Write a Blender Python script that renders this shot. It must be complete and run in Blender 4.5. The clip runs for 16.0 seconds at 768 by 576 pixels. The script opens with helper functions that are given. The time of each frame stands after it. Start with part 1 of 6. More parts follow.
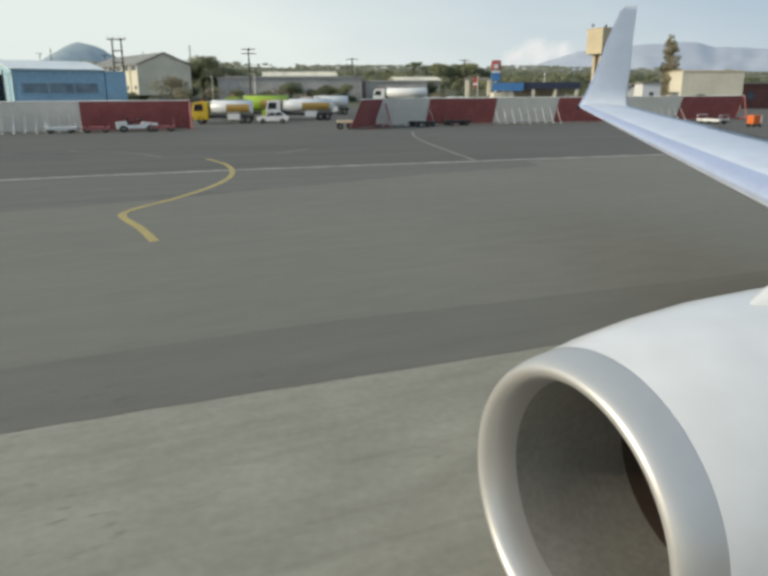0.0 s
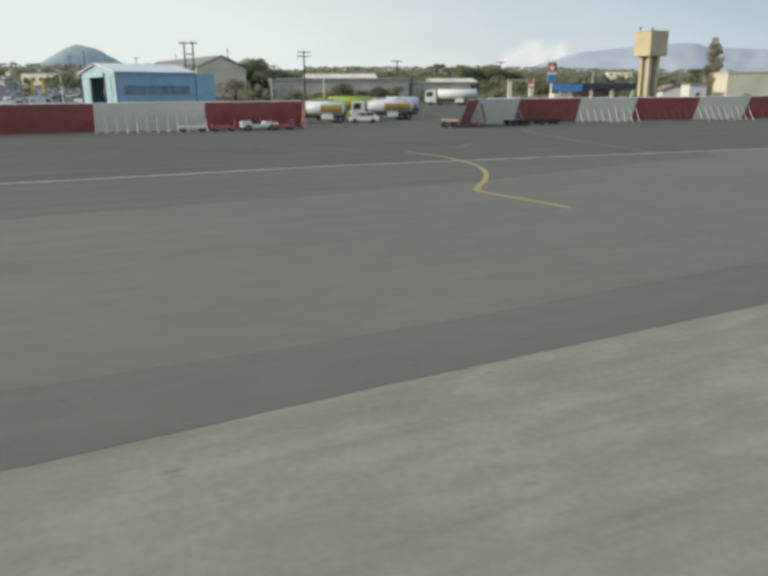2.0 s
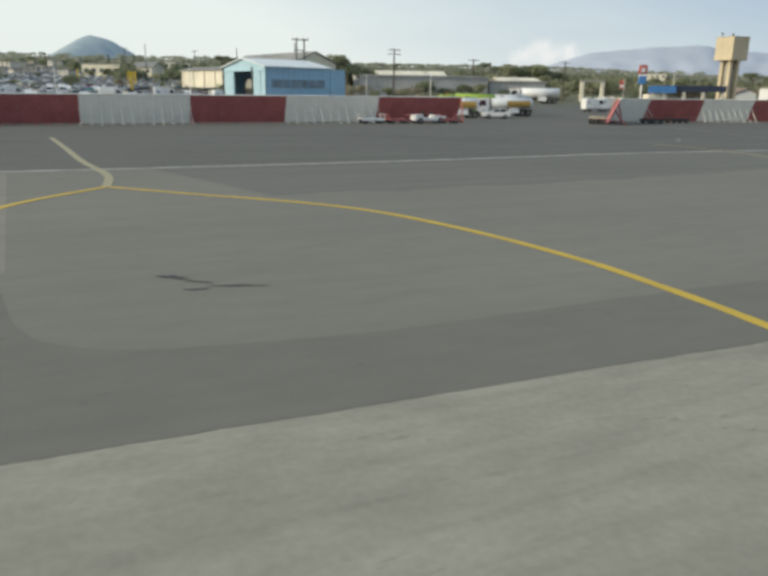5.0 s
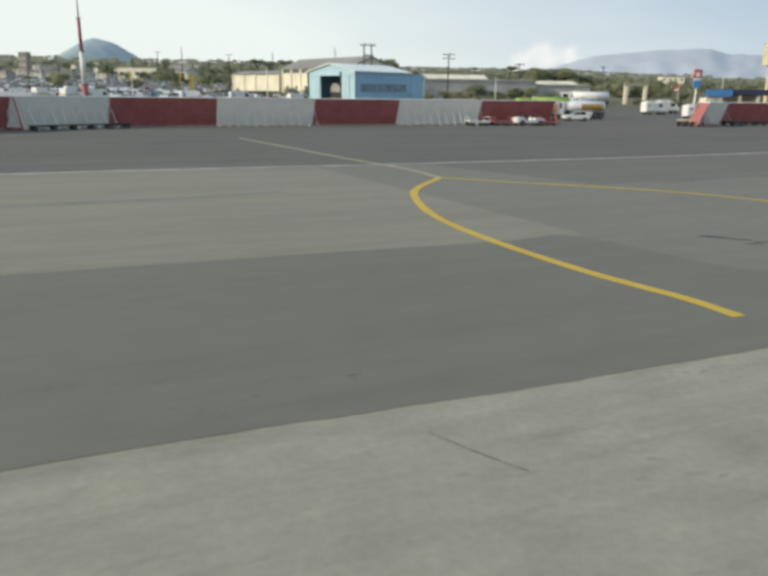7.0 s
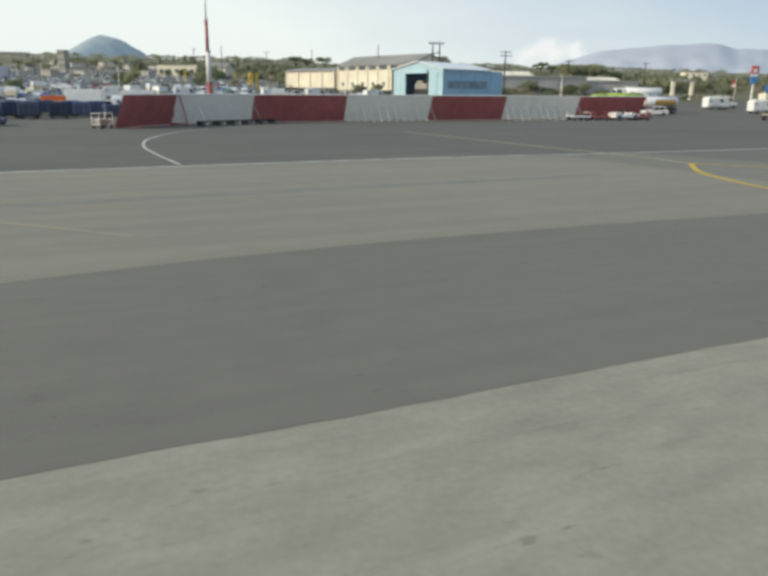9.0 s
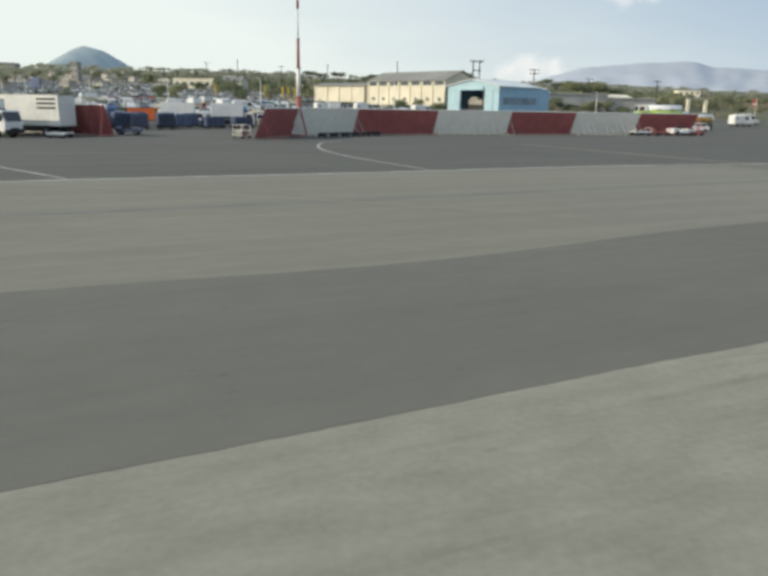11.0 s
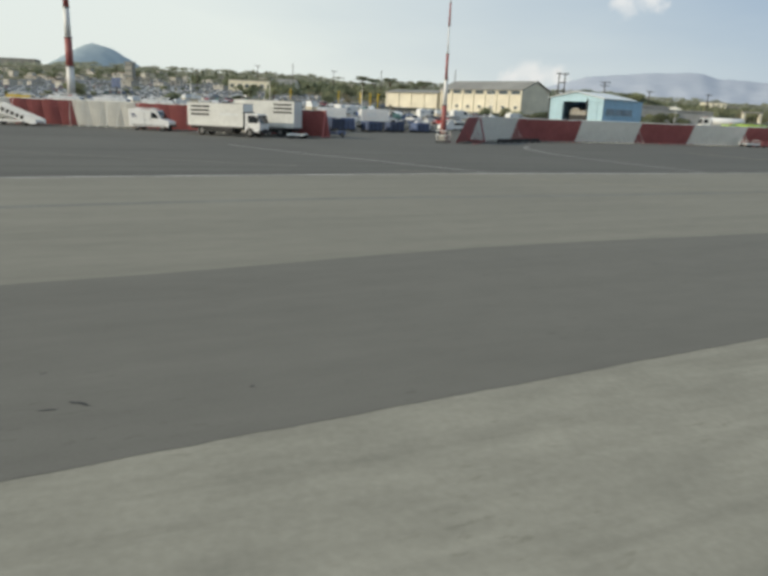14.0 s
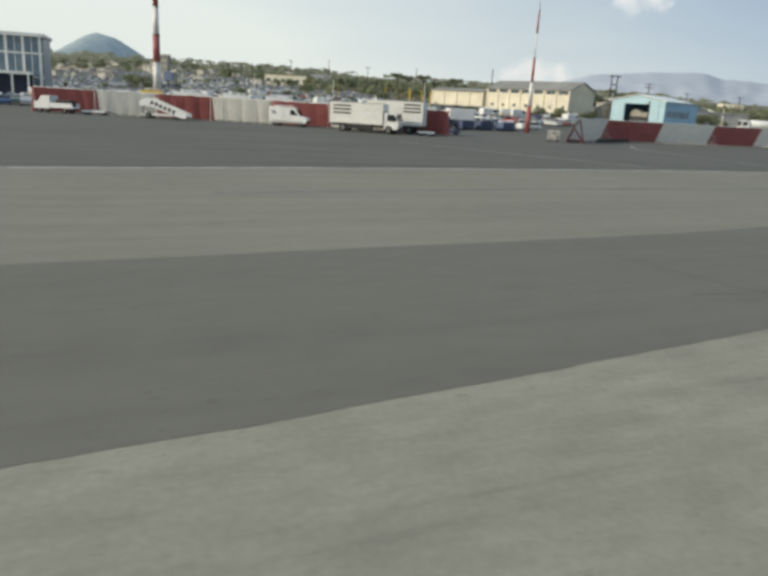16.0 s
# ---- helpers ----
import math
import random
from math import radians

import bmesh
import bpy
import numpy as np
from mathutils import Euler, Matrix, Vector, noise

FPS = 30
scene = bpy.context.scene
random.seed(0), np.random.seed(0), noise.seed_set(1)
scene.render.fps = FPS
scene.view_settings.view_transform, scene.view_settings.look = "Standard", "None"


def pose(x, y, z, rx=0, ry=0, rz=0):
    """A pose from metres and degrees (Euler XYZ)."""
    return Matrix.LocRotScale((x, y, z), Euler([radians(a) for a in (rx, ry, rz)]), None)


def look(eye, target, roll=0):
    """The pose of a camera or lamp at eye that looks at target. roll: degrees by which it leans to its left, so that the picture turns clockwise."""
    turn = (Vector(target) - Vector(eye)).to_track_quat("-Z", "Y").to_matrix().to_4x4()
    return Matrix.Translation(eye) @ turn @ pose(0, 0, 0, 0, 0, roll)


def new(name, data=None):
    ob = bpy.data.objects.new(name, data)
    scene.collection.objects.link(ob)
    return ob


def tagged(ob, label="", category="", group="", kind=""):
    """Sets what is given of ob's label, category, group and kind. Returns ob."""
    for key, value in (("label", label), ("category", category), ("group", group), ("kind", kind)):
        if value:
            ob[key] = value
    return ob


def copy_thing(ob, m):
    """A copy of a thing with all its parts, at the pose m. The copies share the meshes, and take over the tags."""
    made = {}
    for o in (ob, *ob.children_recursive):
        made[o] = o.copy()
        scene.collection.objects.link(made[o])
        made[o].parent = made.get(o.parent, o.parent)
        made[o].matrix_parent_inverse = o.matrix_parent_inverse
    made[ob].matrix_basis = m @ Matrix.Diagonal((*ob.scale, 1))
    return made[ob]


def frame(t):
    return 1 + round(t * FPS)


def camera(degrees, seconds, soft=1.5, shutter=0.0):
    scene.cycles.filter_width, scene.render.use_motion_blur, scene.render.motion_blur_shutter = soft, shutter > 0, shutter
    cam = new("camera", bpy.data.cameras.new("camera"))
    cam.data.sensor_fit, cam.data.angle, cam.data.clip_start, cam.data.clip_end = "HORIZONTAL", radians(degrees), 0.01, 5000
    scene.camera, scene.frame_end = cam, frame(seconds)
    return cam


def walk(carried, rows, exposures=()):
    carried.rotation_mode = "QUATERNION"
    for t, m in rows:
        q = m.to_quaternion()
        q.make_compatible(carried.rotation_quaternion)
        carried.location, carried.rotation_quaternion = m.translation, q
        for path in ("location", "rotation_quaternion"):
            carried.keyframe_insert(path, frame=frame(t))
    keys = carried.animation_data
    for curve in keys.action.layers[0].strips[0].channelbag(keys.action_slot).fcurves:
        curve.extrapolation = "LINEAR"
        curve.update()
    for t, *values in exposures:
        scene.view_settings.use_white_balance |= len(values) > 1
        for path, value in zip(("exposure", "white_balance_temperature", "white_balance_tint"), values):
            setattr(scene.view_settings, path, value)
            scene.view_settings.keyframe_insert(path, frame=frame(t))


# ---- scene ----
EYE = 3.6   # height of a cabin window above the apron
cam = camera(57.0, 16.0, soft=3.5)
# seconds, x, y, yaw, pitch, roll
ROWS = [
    (0.0, 0.078, 0.016, 0.00, -15.36, -0.36),
    (0.5, -2.627, -1.334, -0.20, -15.23, -0.55),
    (1.0, -5.894, -2.647, -0.35, -15.41, -0.01),
    (1.5, -8.729, -3.927, -0.48, -15.44, -0.62),
    (2.0, -11.889, -5.223, -0.17, -15.24, -0.50),
    (2.5, -14.591, -6.527, -0.15, -15.16, -0.51),
    (3.0, -17.553, -7.879, -0.27, -15.27, 0.36),
    (3.5, -20.307, -9.251, -0.13, -15.24, 1.09),
    (4.0, -23.628, -10.604, 0.04, -15.48, 0.75),
    (6.5, -39.605, -16.974, 0.23, -15.51, 0.65),
    (7.0, -43.034, -18.365, 0.22, -15.30, 0.67),
    (7.5, -46.186, -19.761, 0.22, -15.33, 0.11),
    (8.0, -49.813, -21.213, 0.09, -15.47, -0.42),
    (8.5, -53.083, -22.738, 0.04, -15.54, 0.71),
    (9.0, -56.468, -24.328, 0.60, -15.61, 0.50),
    (11.5, -73.593, -32.565, -1.16, -14.14, 1.13),
    (12.0, -77.220, -34.369, -0.90, -13.90, 1.16),
    (12.5, -80.450, -36.090, -1.03, -13.95, 1.63),
    (13.0, -84.084, -37.939, -0.84, -14.06, 1.86),
    (13.5, -87.462, -39.783, -1.06, -14.08, 1.91),
    (14.0, -91.201, -41.737, -1.10, -14.24, 2.41),
    (14.5, -94.729, -43.753, -1.17, -14.35, 2.68),
    (15.0, -98.513, -45.866, -1.12, -14.43, 2.81),
    (15.5, -102.153, -48.007, -1.20, -14.55, 2.91),
    (16.0, -106.089, -50.201, -1.27, -14.65, 3.39),
]
walk(cam, [(t, pose(x, y, EYE, 90 + pitch, 0, yaw) @ pose(0, 0, 0, 0, 0, roll)) for t, x, y, yaw, pitch, roll in ROWS],
     exposures=[(0.0, -0.07, 6450, 12), (4.0, -0.06, 6440, 12), (6.5, 0.05, 6440, 12), (9.0, 0.07, 6440, 13), (11.5, 0.02, 6460, 12), (13.0, -0.05, 6470, 12), (14.5, -0.12, 6490, 12), (16.0, -0.09, 6500, 12)])

# ---- light ----
SUN_EL, SUN_AZ = radians(23), radians(250)   # compass: clockwise from +y
world = bpy.data.worlds.new("sky")
scene.world = world
world.use_nodes = True
wn, wl = world.node_tree.nodes, world.node_tree.links
wn.clear()
w_out, w_bg, w_sky = wn.new("ShaderNodeOutputWorld"), wn.new("ShaderNodeBackground"), wn.new("ShaderNodeTexSky")
w_sky.sky_type, w_sky.sun_disc = "NISHITA", False
w_sky.sun_elevation, w_sky.sun_rotation = SUN_EL, SUN_AZ
w_sky.air_density, w_sky.dust_density, w_sky.ozone_density = 1.0, 3.0, 1.0
# thin bright cloud, denser towards the sun's side, over clear pale blue; and two small heaps of cloud low over the mountains
def w_node(kind, **sets):
    nd = wn.new(kind)
    for k, v in sets.items():
        nd.inputs[k].default_value = v
    return nd


w_co, w_map, w_noise = wn.new("ShaderNodeTexCoord"), wn.new("ShaderNodeMapping"), w_node("ShaderNodeTexNoise", Scale=1.5, Detail=6.0)
w_map.inputs["Scale"].default_value = (1.6, 1.6, 7.0)
wl.new(w_co.outputs["Generated"], w_map.inputs["Vector"])
wl.new(w_map.outputs["Vector"], w_noise.inputs["Vector"])
w_side = wn.new("ShaderNodeVectorMath")
w_side.operation = "DOT_PRODUCT"
w_side.inputs[1].default_value = (-1.3, -0.1, -3.0)
wl.new(w_co.outputs["Generated"], w_side.inputs[0])
w_veil = w_node("ShaderNodeMath")
w_veil.operation = "MULTIPLY_ADD"
w_veil.inputs[1].default_value, w_veil.inputs[2].default_value = 1.0, 0.84
wl.new(w_side.outputs["Value"], w_veil.inputs[0])
w_sum = wn.new("ShaderNodeMath")
w_sum.operation, w_sum.use_clamp = "MULTIPLY_ADD", True
w_sum.inputs[1].default_value = 0.55
wl.new(w_noise.outputs["Fac"], w_sum.inputs[0])
wl.new(w_veil.outputs["Value"], w_sum.inputs[2])
w_mix = wn.new("ShaderNodeMix")
w_mix.data_type = "RGBA"
w_mix.inputs["A"].default_value = (4.4, 5.65, 6.85, 1)
w_mix.inputs["B"].default_value = (9.1, 9.9, 9.3, 1)
wl.new(w_sum.outputs["Value"], w_mix.inputs["Factor"])
last = w_mix.outputs["Result"]
for cloud, tight in (((0.205, 0.975, 0.050), 9000.0), ((0.236, 0.970, 0.048), 12000.0), ((0.180, 0.982, 0.044), 15000.0), ((0.305, 0.942, 0.143), 12000.0), ((0.335, 0.930, 0.146), 16000.0)):
    c = Vector(cloud).normalized()
    dist = wn.new("ShaderNodeVectorMath")
    dist.operation = "DISTANCE"
    warp = wn.new("ShaderNodeVectorMath")
    warp.operation = "MULTIPLY_ADD"
    wob = w_node("ShaderNodeTexNoise", Scale=38.0, Detail=5.0)
    wl.new(w_co.outputs["Generated"], wob.inputs["Vector"])
    wl.new(wob.outputs["Color"], warp.inputs[0])
    warp.inputs[1].default_value = (0.05, 0.05, 0.04)
    wl.new(w_co.outputs["Generated"], warp.inputs[2])
    wl.new(warp.outputs["Vector"], dist.inputs[0])
    dist.inputs[1].default_value = c + Vector((0.025, 0.025, 0.02))
    rng_ = wn.new("ShaderNodeMapRange")
    rng_.interpolation_type = "SMOOTHSTEP"
    rng_.inputs["From Min"].default_value, rng_.inputs["From Max"].default_value = 0.4 / tight ** 0.5, 2.6 / tight ** 0.5
    rng_.inputs["To Min"].default_value, rng_.inputs["To Max"].default_value = 0.8, 0.0
    wl.new(dist.outputs["Value"], rng_.inputs["Value"])
    mx = wn.new("ShaderNodeMix")
    mx.data_type = "RGBA"
    mx.inputs["B"].default_value = (9.9, 10.0, 9.6, 1)
    wl.new(rng_.outputs["Result"], mx.inputs["Factor"])
    wl.new(last, mx.inputs["A"])
    last = mx.outputs["Result"]
# the clear sky's own gradient shows through the veil
w_add = wn.new("ShaderNodeMix")
w_add.data_type = "RGBA"
w_add.inputs["Factor"].default_value = 0.88
wl.new(w_sky.outputs["Color"], w_add.inputs["A"])
wl.new(last, w_add.inputs["B"])
wl.new(w_add.outputs["Result"], w_bg.inputs["Color"])
wl.new(w_bg.outputs["Background"], w_out.inputs["Surface"])
w_bg.inputs["Strength"].default_value = 0.10

sun = new("sun", bpy.data.lights.new("sun", "SUN"))
sun.data.energy, sun.data.angle, sun.data.color = 3.25, radians(0.8), (1.0, 0.905, 0.70)
sun_from = Vector((math.sin(SUN_AZ) * math.cos(SUN_EL), math.cos(SUN_AZ) * math.cos(SUN_EL), math.sin(SUN_EL)))
sun.matrix_world = look(sun_from * 50, (0, 0, 0))
scene.view_settings.exposure = 0.0


# ---- materials ----
def mat(name, col, rough=0.6, metal=0.0, var=0.15, scale=1.0, fine=12.0, bump=0.1, col2=None, spec=0.5, coat=0.0, rand=0.0):
    """A surface whose colour drifts between col and col2 at two scales, with a fine relief; rand: how much single objects differ."""
    m = bpy.data.materials.new(name)
    m.use_nodes = True
    n, l = m.node_tree.nodes, m.node_tree.links
    b = n["Principled BSDF"]
    b.inputs["Roughness"].default_value, b.inputs["Metallic"].default_value = rough, metal
    b.inputs["Specular IOR Level"].default_value, b.inputs["Coat Weight"].default_value = spec, coat
    co, big, small, ramp, mix, bmp = (n.new(k) for k in ("ShaderNodeTexCoord", "ShaderNodeTexNoise", "ShaderNodeTexNoise",
                                                         "ShaderNodeMapRange", "ShaderNodeMix", "ShaderNodeBump"))
    big.inputs["Scale"].default_value, big.inputs["Detail"].default_value = scale, 5
    small.inputs["Scale"].default_value, small.inputs["Detail"].default_value = fine, 4
    for t in (big, small):
        l.new(co.outputs["Object"], t.inputs["Vector"])
    add = n.new("ShaderNodeMath")
    add.operation = "ADD"
    l.new(big.outputs["Fac"], add.inputs[0])
    l.new(small.outputs["Fac"], add.inputs[1])
    ramp.inputs["From Min"].default_value, ramp.inputs["From Max"].default_value = 0.7, 1.3
    l.new(add.outputs["Value"], ramp.inputs["Value"])
    mix.data_type = "RGBA"
    c2 = col2 or tuple(max(0.0, c * (1 - 2 * var)) for c in col)
    c1 = col if col2 else tuple(min(1.0, c * (1 + var)) for c in col)
    mix.inputs["A"].default_value, mix.inputs["B"].default_value = (*c2, 1), (*c1, 1)
    l.new(ramp.outputs["Result"], mix.inputs["Factor"])
    last = mix.outputs["Result"]
    if rand:
        info, hsv, rng = n.new("ShaderNodeObjectInfo"), n.new("ShaderNodeHueSaturation"), n.new("ShaderNodeMapRange")
        rng.inputs["To Min"].default_value, rng.inputs["To Max"].default_value = 1 - rand, 1 + rand
        l.new(info.outputs["Random"], rng.inputs["Value"])
        l.new(rng.outputs["Result"], hsv.inputs["Value"])
        l.new(last, hsv.inputs["Color"])
        last = hsv.outputs["Color"]
    l.new(last, b.inputs["Base Color"])
    bmp.inputs["Strength"].default_value, bmp.inputs["Distance"].default_value = bump, 0.02
    l.new(small.outputs["Fac"], bmp.inputs["Height"])
    l.new(bmp.outputs["Normal"], b.inputs["Normal"])
    return m


def pavement_mat(name, col, col2, streak, turn=-25.0, patch=0.09, grit=26.0, bump=0.15, mottle=0.08, speck=0.0, trail=0.0):
    """Asphalt or concrete: broad patches, tyre streaks along the taxi direction, and grit."""
    m = mat(name, col, 0.88, 0, scale=patch, fine=grit, bump=bump, col2=col2, spec=0.25)
    n, l = m.node_tree.nodes, m.node_tree.links
    b = n["Principled BSDF"]
    src = b.inputs["Base Color"].links[0].from_socket
    co = n["Texture Coordinate"]
    mp, st, mr, mul, md, mm = (n.new(k) for k in ("ShaderNodeMapping", "ShaderNodeTexNoise", "ShaderNodeMapRange", "ShaderNodeMix",
                                                  "ShaderNodeTexNoise", "ShaderNodeMapRange"))
    mp.vector_type = "TEXTURE"
    mp.inputs["Rotation"].default_value = (0, 0, radians(-turn))
    mp.inputs["Scale"].default_value = (28.0, 1.1, 1)
    st.inputs["Scale"].default_value, st.inputs["Detail"].default_value = 1.0, 6
    mr.inputs["From Min"].default_value, mr.inputs["From Max"].default_value = 0.35, 0.7
    mr.inputs["To Min"].default_value, mr.inputs["To Max"].default_value = 1.0, 1 - streak
    l.new(co.outputs["Object"], mp.inputs["Vector"])
    l.new(mp.outputs["Vector"], st.inputs["Vector"])
    l.new(st.outputs["Fac"], mr.inputs["Value"])
    mul.data_type, mul.blend_type = "RGBA", "MULTIPLY"
    mul.inputs["Factor"].default_value = 1.0
    l.new(src, mul.inputs["A"])
    md.inputs["Scale"].default_value, md.inputs["Detail"].default_value = 1.0, 8
    mp2 = n.new("ShaderNodeMapping")
    mp2.vector_type = "TEXTURE"
    mp2.inputs["Rotation"].default_value = (0, 0, radians(-turn))
    mp2.inputs["Scale"].default_value = (1.1, 0.42, 1)
    l.new(co.outputs["Object"], mp2.inputs["Vector"])
    mm.inputs["From Min"].default_value, mm.inputs["From Max"].default_value = 0.3, 0.75
    mm.inputs["To Min"].default_value, mm.inputs["To Max"].default_value = 1.03, 1 - mottle
    l.new(mp2.outputs["Vector"], md.inputs["Vector"])
    l.new(md.outputs["Fac"], mm.inputs["Value"])
    mt = n.new("ShaderNodeMath")
    mt.operation = "MULTIPLY"
    l.new(mr.outputs["Result"], mt.inputs[0])
    l.new(mm.outputs["Result"], mt.inputs[1])
    l.new(mt.outputs["Value"], mul.inputs["B"])
    l.new(mul.outputs["Result"], b.inputs["Base Color"])
    if trail:
        tp, tn, tr_, tm = (n.new(k) for k in ("ShaderNodeMapping", "ShaderNodeTexNoise", "ShaderNodeMapRange", "ShaderNodeMix"))
        tp.vector_type = "TEXTURE"
        tp.inputs["Rotation"].default_value = (0, 0, radians(-turn - 1.5))
        tp.inputs["Scale"].default_value = (5.5, 0.30, 1)
        tn.inputs["Scale"].default_value, tn.inputs["Detail"].default_value, tn.inputs["Roughness"].default_value = 1.0, 7, 0.62
        tr_.inputs["From Min"].default_value, tr_.inputs["From Max"].default_value = 0.54, 0.74
        tr_.inputs["To Min"].default_value, tr_.inputs["To Max"].default_value = 1.0, 1 - trail
        tm.data_type, tm.blend_type = "RGBA", "MULTIPLY"
        tm.inputs["Factor"].default_value = 1.0
        l.new(co.outputs["Object"], tp.inputs["Vector"])
        l.new(tp.outputs["Vector"], tn.inputs["Vector"])
        l.new(tn.outputs["Fac"], tr_.inputs["Value"])
        l.new(mul.outputs["Result"], tm.inputs["A"])
        l.new(tr_.outputs["Result"], tm.inputs["B"])
        l.new(tm.outputs["Result"], b.inputs["Base Color"])
        mul = tm
    if speck:
        # scattered small dark spots and chips, in drifts
        sp, dr, lo, hi, pr, dk = (n.new(k) for k in ("ShaderNodeTexNoise", "ShaderNodeTexNoise", "ShaderNodeMapRange", "ShaderNodeMapRange", "ShaderNodeMath", "ShaderNodeMix"))
        sp.inputs["Scale"].default_value, sp.inputs["Detail"].default_value = 7.0, 3
        dr.inputs["Scale"].default_value, dr.inputs["Detail"].default_value = 0.45, 3
        lo.inputs["From Min"].default_value, lo.inputs["From Max"].default_value = 0.60, 0.72
        hi.inputs["From Min"].default_value, hi.inputs["From Max"].default_value = 0.48, 0.66
        l.new(mp2.outputs["Vector"], sp.inputs["Vector"])
        l.new(co.outputs["Object"], dr.inputs["Vector"])
        sp.inputs["Scale"].default_value = 3.2
        l.new(sp.outputs["Fac"], lo.inputs["Value"])
        l.new(dr.outputs["Fac"], hi.inputs["Value"])
        pr.operation = "MULTIPLY"
        l.new(lo.outputs["Result"], pr.inputs[0])
        l.new(hi.outputs["Result"], pr.inputs[1])
        dk.data_type = "RGBA"
        dk.inputs["B"].default_value = (col2[0] * (1 - speck) ** 2, col2[1] * (1 - speck) ** 2, col2[2] * (1 - speck) ** 2.2, 1)
        l.new(pr.outputs["Value"], dk.inputs["Factor"])
        l.new(mul.outputs["Result"], dk.inputs["A"])
        l.new(dk.outputs["Result"], b.inputs["Base Color"])
    return m


def leaf_mat(name, col, col2):
    """Leaves: matt, and letting some light through."""
    m = mat(name, col, 0.8, scale=0.4, fine=3, col2=col2, rand=0.2, bump=0.0, spec=0.2)
    n, l = m.node_tree.nodes, m.node_tree.links
    b = n["Principled BSDF"]
    tr, mx = n.new("ShaderNodeBsdfTranslucent"), n.new("ShaderNodeMixShader")
    l.new(b.inputs["Base Color"].links[0].from_socket, tr.inputs["Color"])
    mx.inputs["Fac"].default_value = 0.5
    l.new(b.outputs["BSDF"], mx.inputs[1])
    l.new(tr.outputs["BSDF"], mx.inputs[2])
    l.new(mx.outputs["Shader"], n["Material Output"].inputs["Surface"])
    return m


M_FAR = pavement_mat("apron_asphalt", (0.150, 0.147, 0.128), (0.122, 0.120, 0.106), 0.2)
M_MID = pavement_mat("worn_asphalt", (0.216, 0.207, 0.174), (0.179, 0.172, 0.146), 0.06)
M_DARK = pavement_mat("dark_asphalt", (0.180, 0.173, 0.147), (0.159, 0.153, 0.131), 0.08, bump=0.1, speck=0.12)
M_TAN = pavement_mat("bleached_asphalt", (0.264, 0.251, 0.203), (0.221, 0.211, 0.173), 0.11, bump=0.12)
M_CONC = pavement_mat("apron_concrete", (0.352, 0.334, 0.270), (0.290, 0.276, 0.223), 0.10, patch=0.45, mottle=0.19, grit=9.0, bump=0.1, speck=0.14, trail=0.14)
M_BAND = pavement_mat("dull_asphalt_band", (0.172, 0.167, 0.145), (0.150, 0.146, 0.128), 0.15)
M_STAIN = mat("oil_stain", (0.05, 0.047, 0.043), 0.7, var=0.3, scale=3, fine=30)
M_YELLOW = mat("yellow_line_paint", (0.60, 0.41, 0.04), 0.8, scale=1.2, fine=30, bump=0.1, col2=(0.46, 0.325, 0.05))
M_WHITE_LINE = mat("white_line_paint", (0.50, 0.49, 0.45), 0.8, var=0.25, scale=0.8, fine=14)
M_YHOOK = mat("chalky_yellow_paint", (0.47, 0.37, 0.13), 0.85, scale=1.4, fine=12, col2=(0.33, 0.275, 0.12))
M_YFAINT = mat("nearly_gone_yellow_paint", (0.30, 0.262, 0.175), 0.88, scale=1.0, fine=9, col2=(0.245, 0.228, 0.178))
M_YPALE = mat("worn_yellow_paint", (0.40, 0.36, 0.22), 0.85, scale=1.2, fine=9, col2=(0.27, 0.25, 0.17))
M_FADED = mat("faded_line_paint", (0.25, 0.24, 0.2), 0.85, var=0.25, scale=0.6, fine=10)
M_EARTH = mat("dry_ground", (0.185, 0.175, 0.12), 0.95, scale=0.02, fine=0.35, bump=0.4, col2=(0.13, 0.135, 0.085), spec=0.1)
M_FRED = mat("red_fence_paint", (0.45, 0.14, 0.135), 0.65, var=0.2, scale=0.8, fine=5, col2=(0.31, 0.095, 0.09))
M_FWHITE = mat("white_fence_paint", (0.94, 0.92, 0.84), 0.65, var=0.12, scale=0.9, fine=5, col2=(0.83, 0.805, 0.73))
M_STEEL = mat("galvanised_steel", (0.35, 0.35, 0.34), 0.5, 0.7, var=0.15)
M_DSTEEL = mat("dark_chassis_steel", (0.035, 0.035, 0.035), 0.6, 0.3, var=0.2)
M_RUBBER = mat("tyre_rubber", (0.018, 0.018, 0.018), 0.85, var=0.2, fine=40)
M_RIM = mat("wheel_rim", (0.20, 0.20, 0.195), 0.5, 0.5, var=0.2)
M_WHITE = mat("white_vehicle_paint", (0.78, 0.78, 0.76), 0.35, var=0.06, scale=0.6, fine=5, bump=0.02, coat=0.3)
M_BODY = mat("truck_box_panel", (0.69, 0.69, 0.65), 0.5, var=0.07, scale=0.5, fine=3, bump=0.03)
M_GLASS = mat("dark_vehicle_glass", (0.02, 0.025, 0.03), 0.08, var=0.1, bump=0.0, spec=0.7)
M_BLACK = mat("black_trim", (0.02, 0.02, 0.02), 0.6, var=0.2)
M_BLUEM = mat("blue_equipment_paint", (0.075, 0.105, 0.19), 0.6, var=0.25, rand=0.45)
M_YEL = mat("yellow_vehicle_paint", (0.62, 0.42, 0.03), 0.4, var=0.08)
M_LIME = mat("lime_green_paint", (0.33, 0.48, 0.05), 0.4, var=0.08)
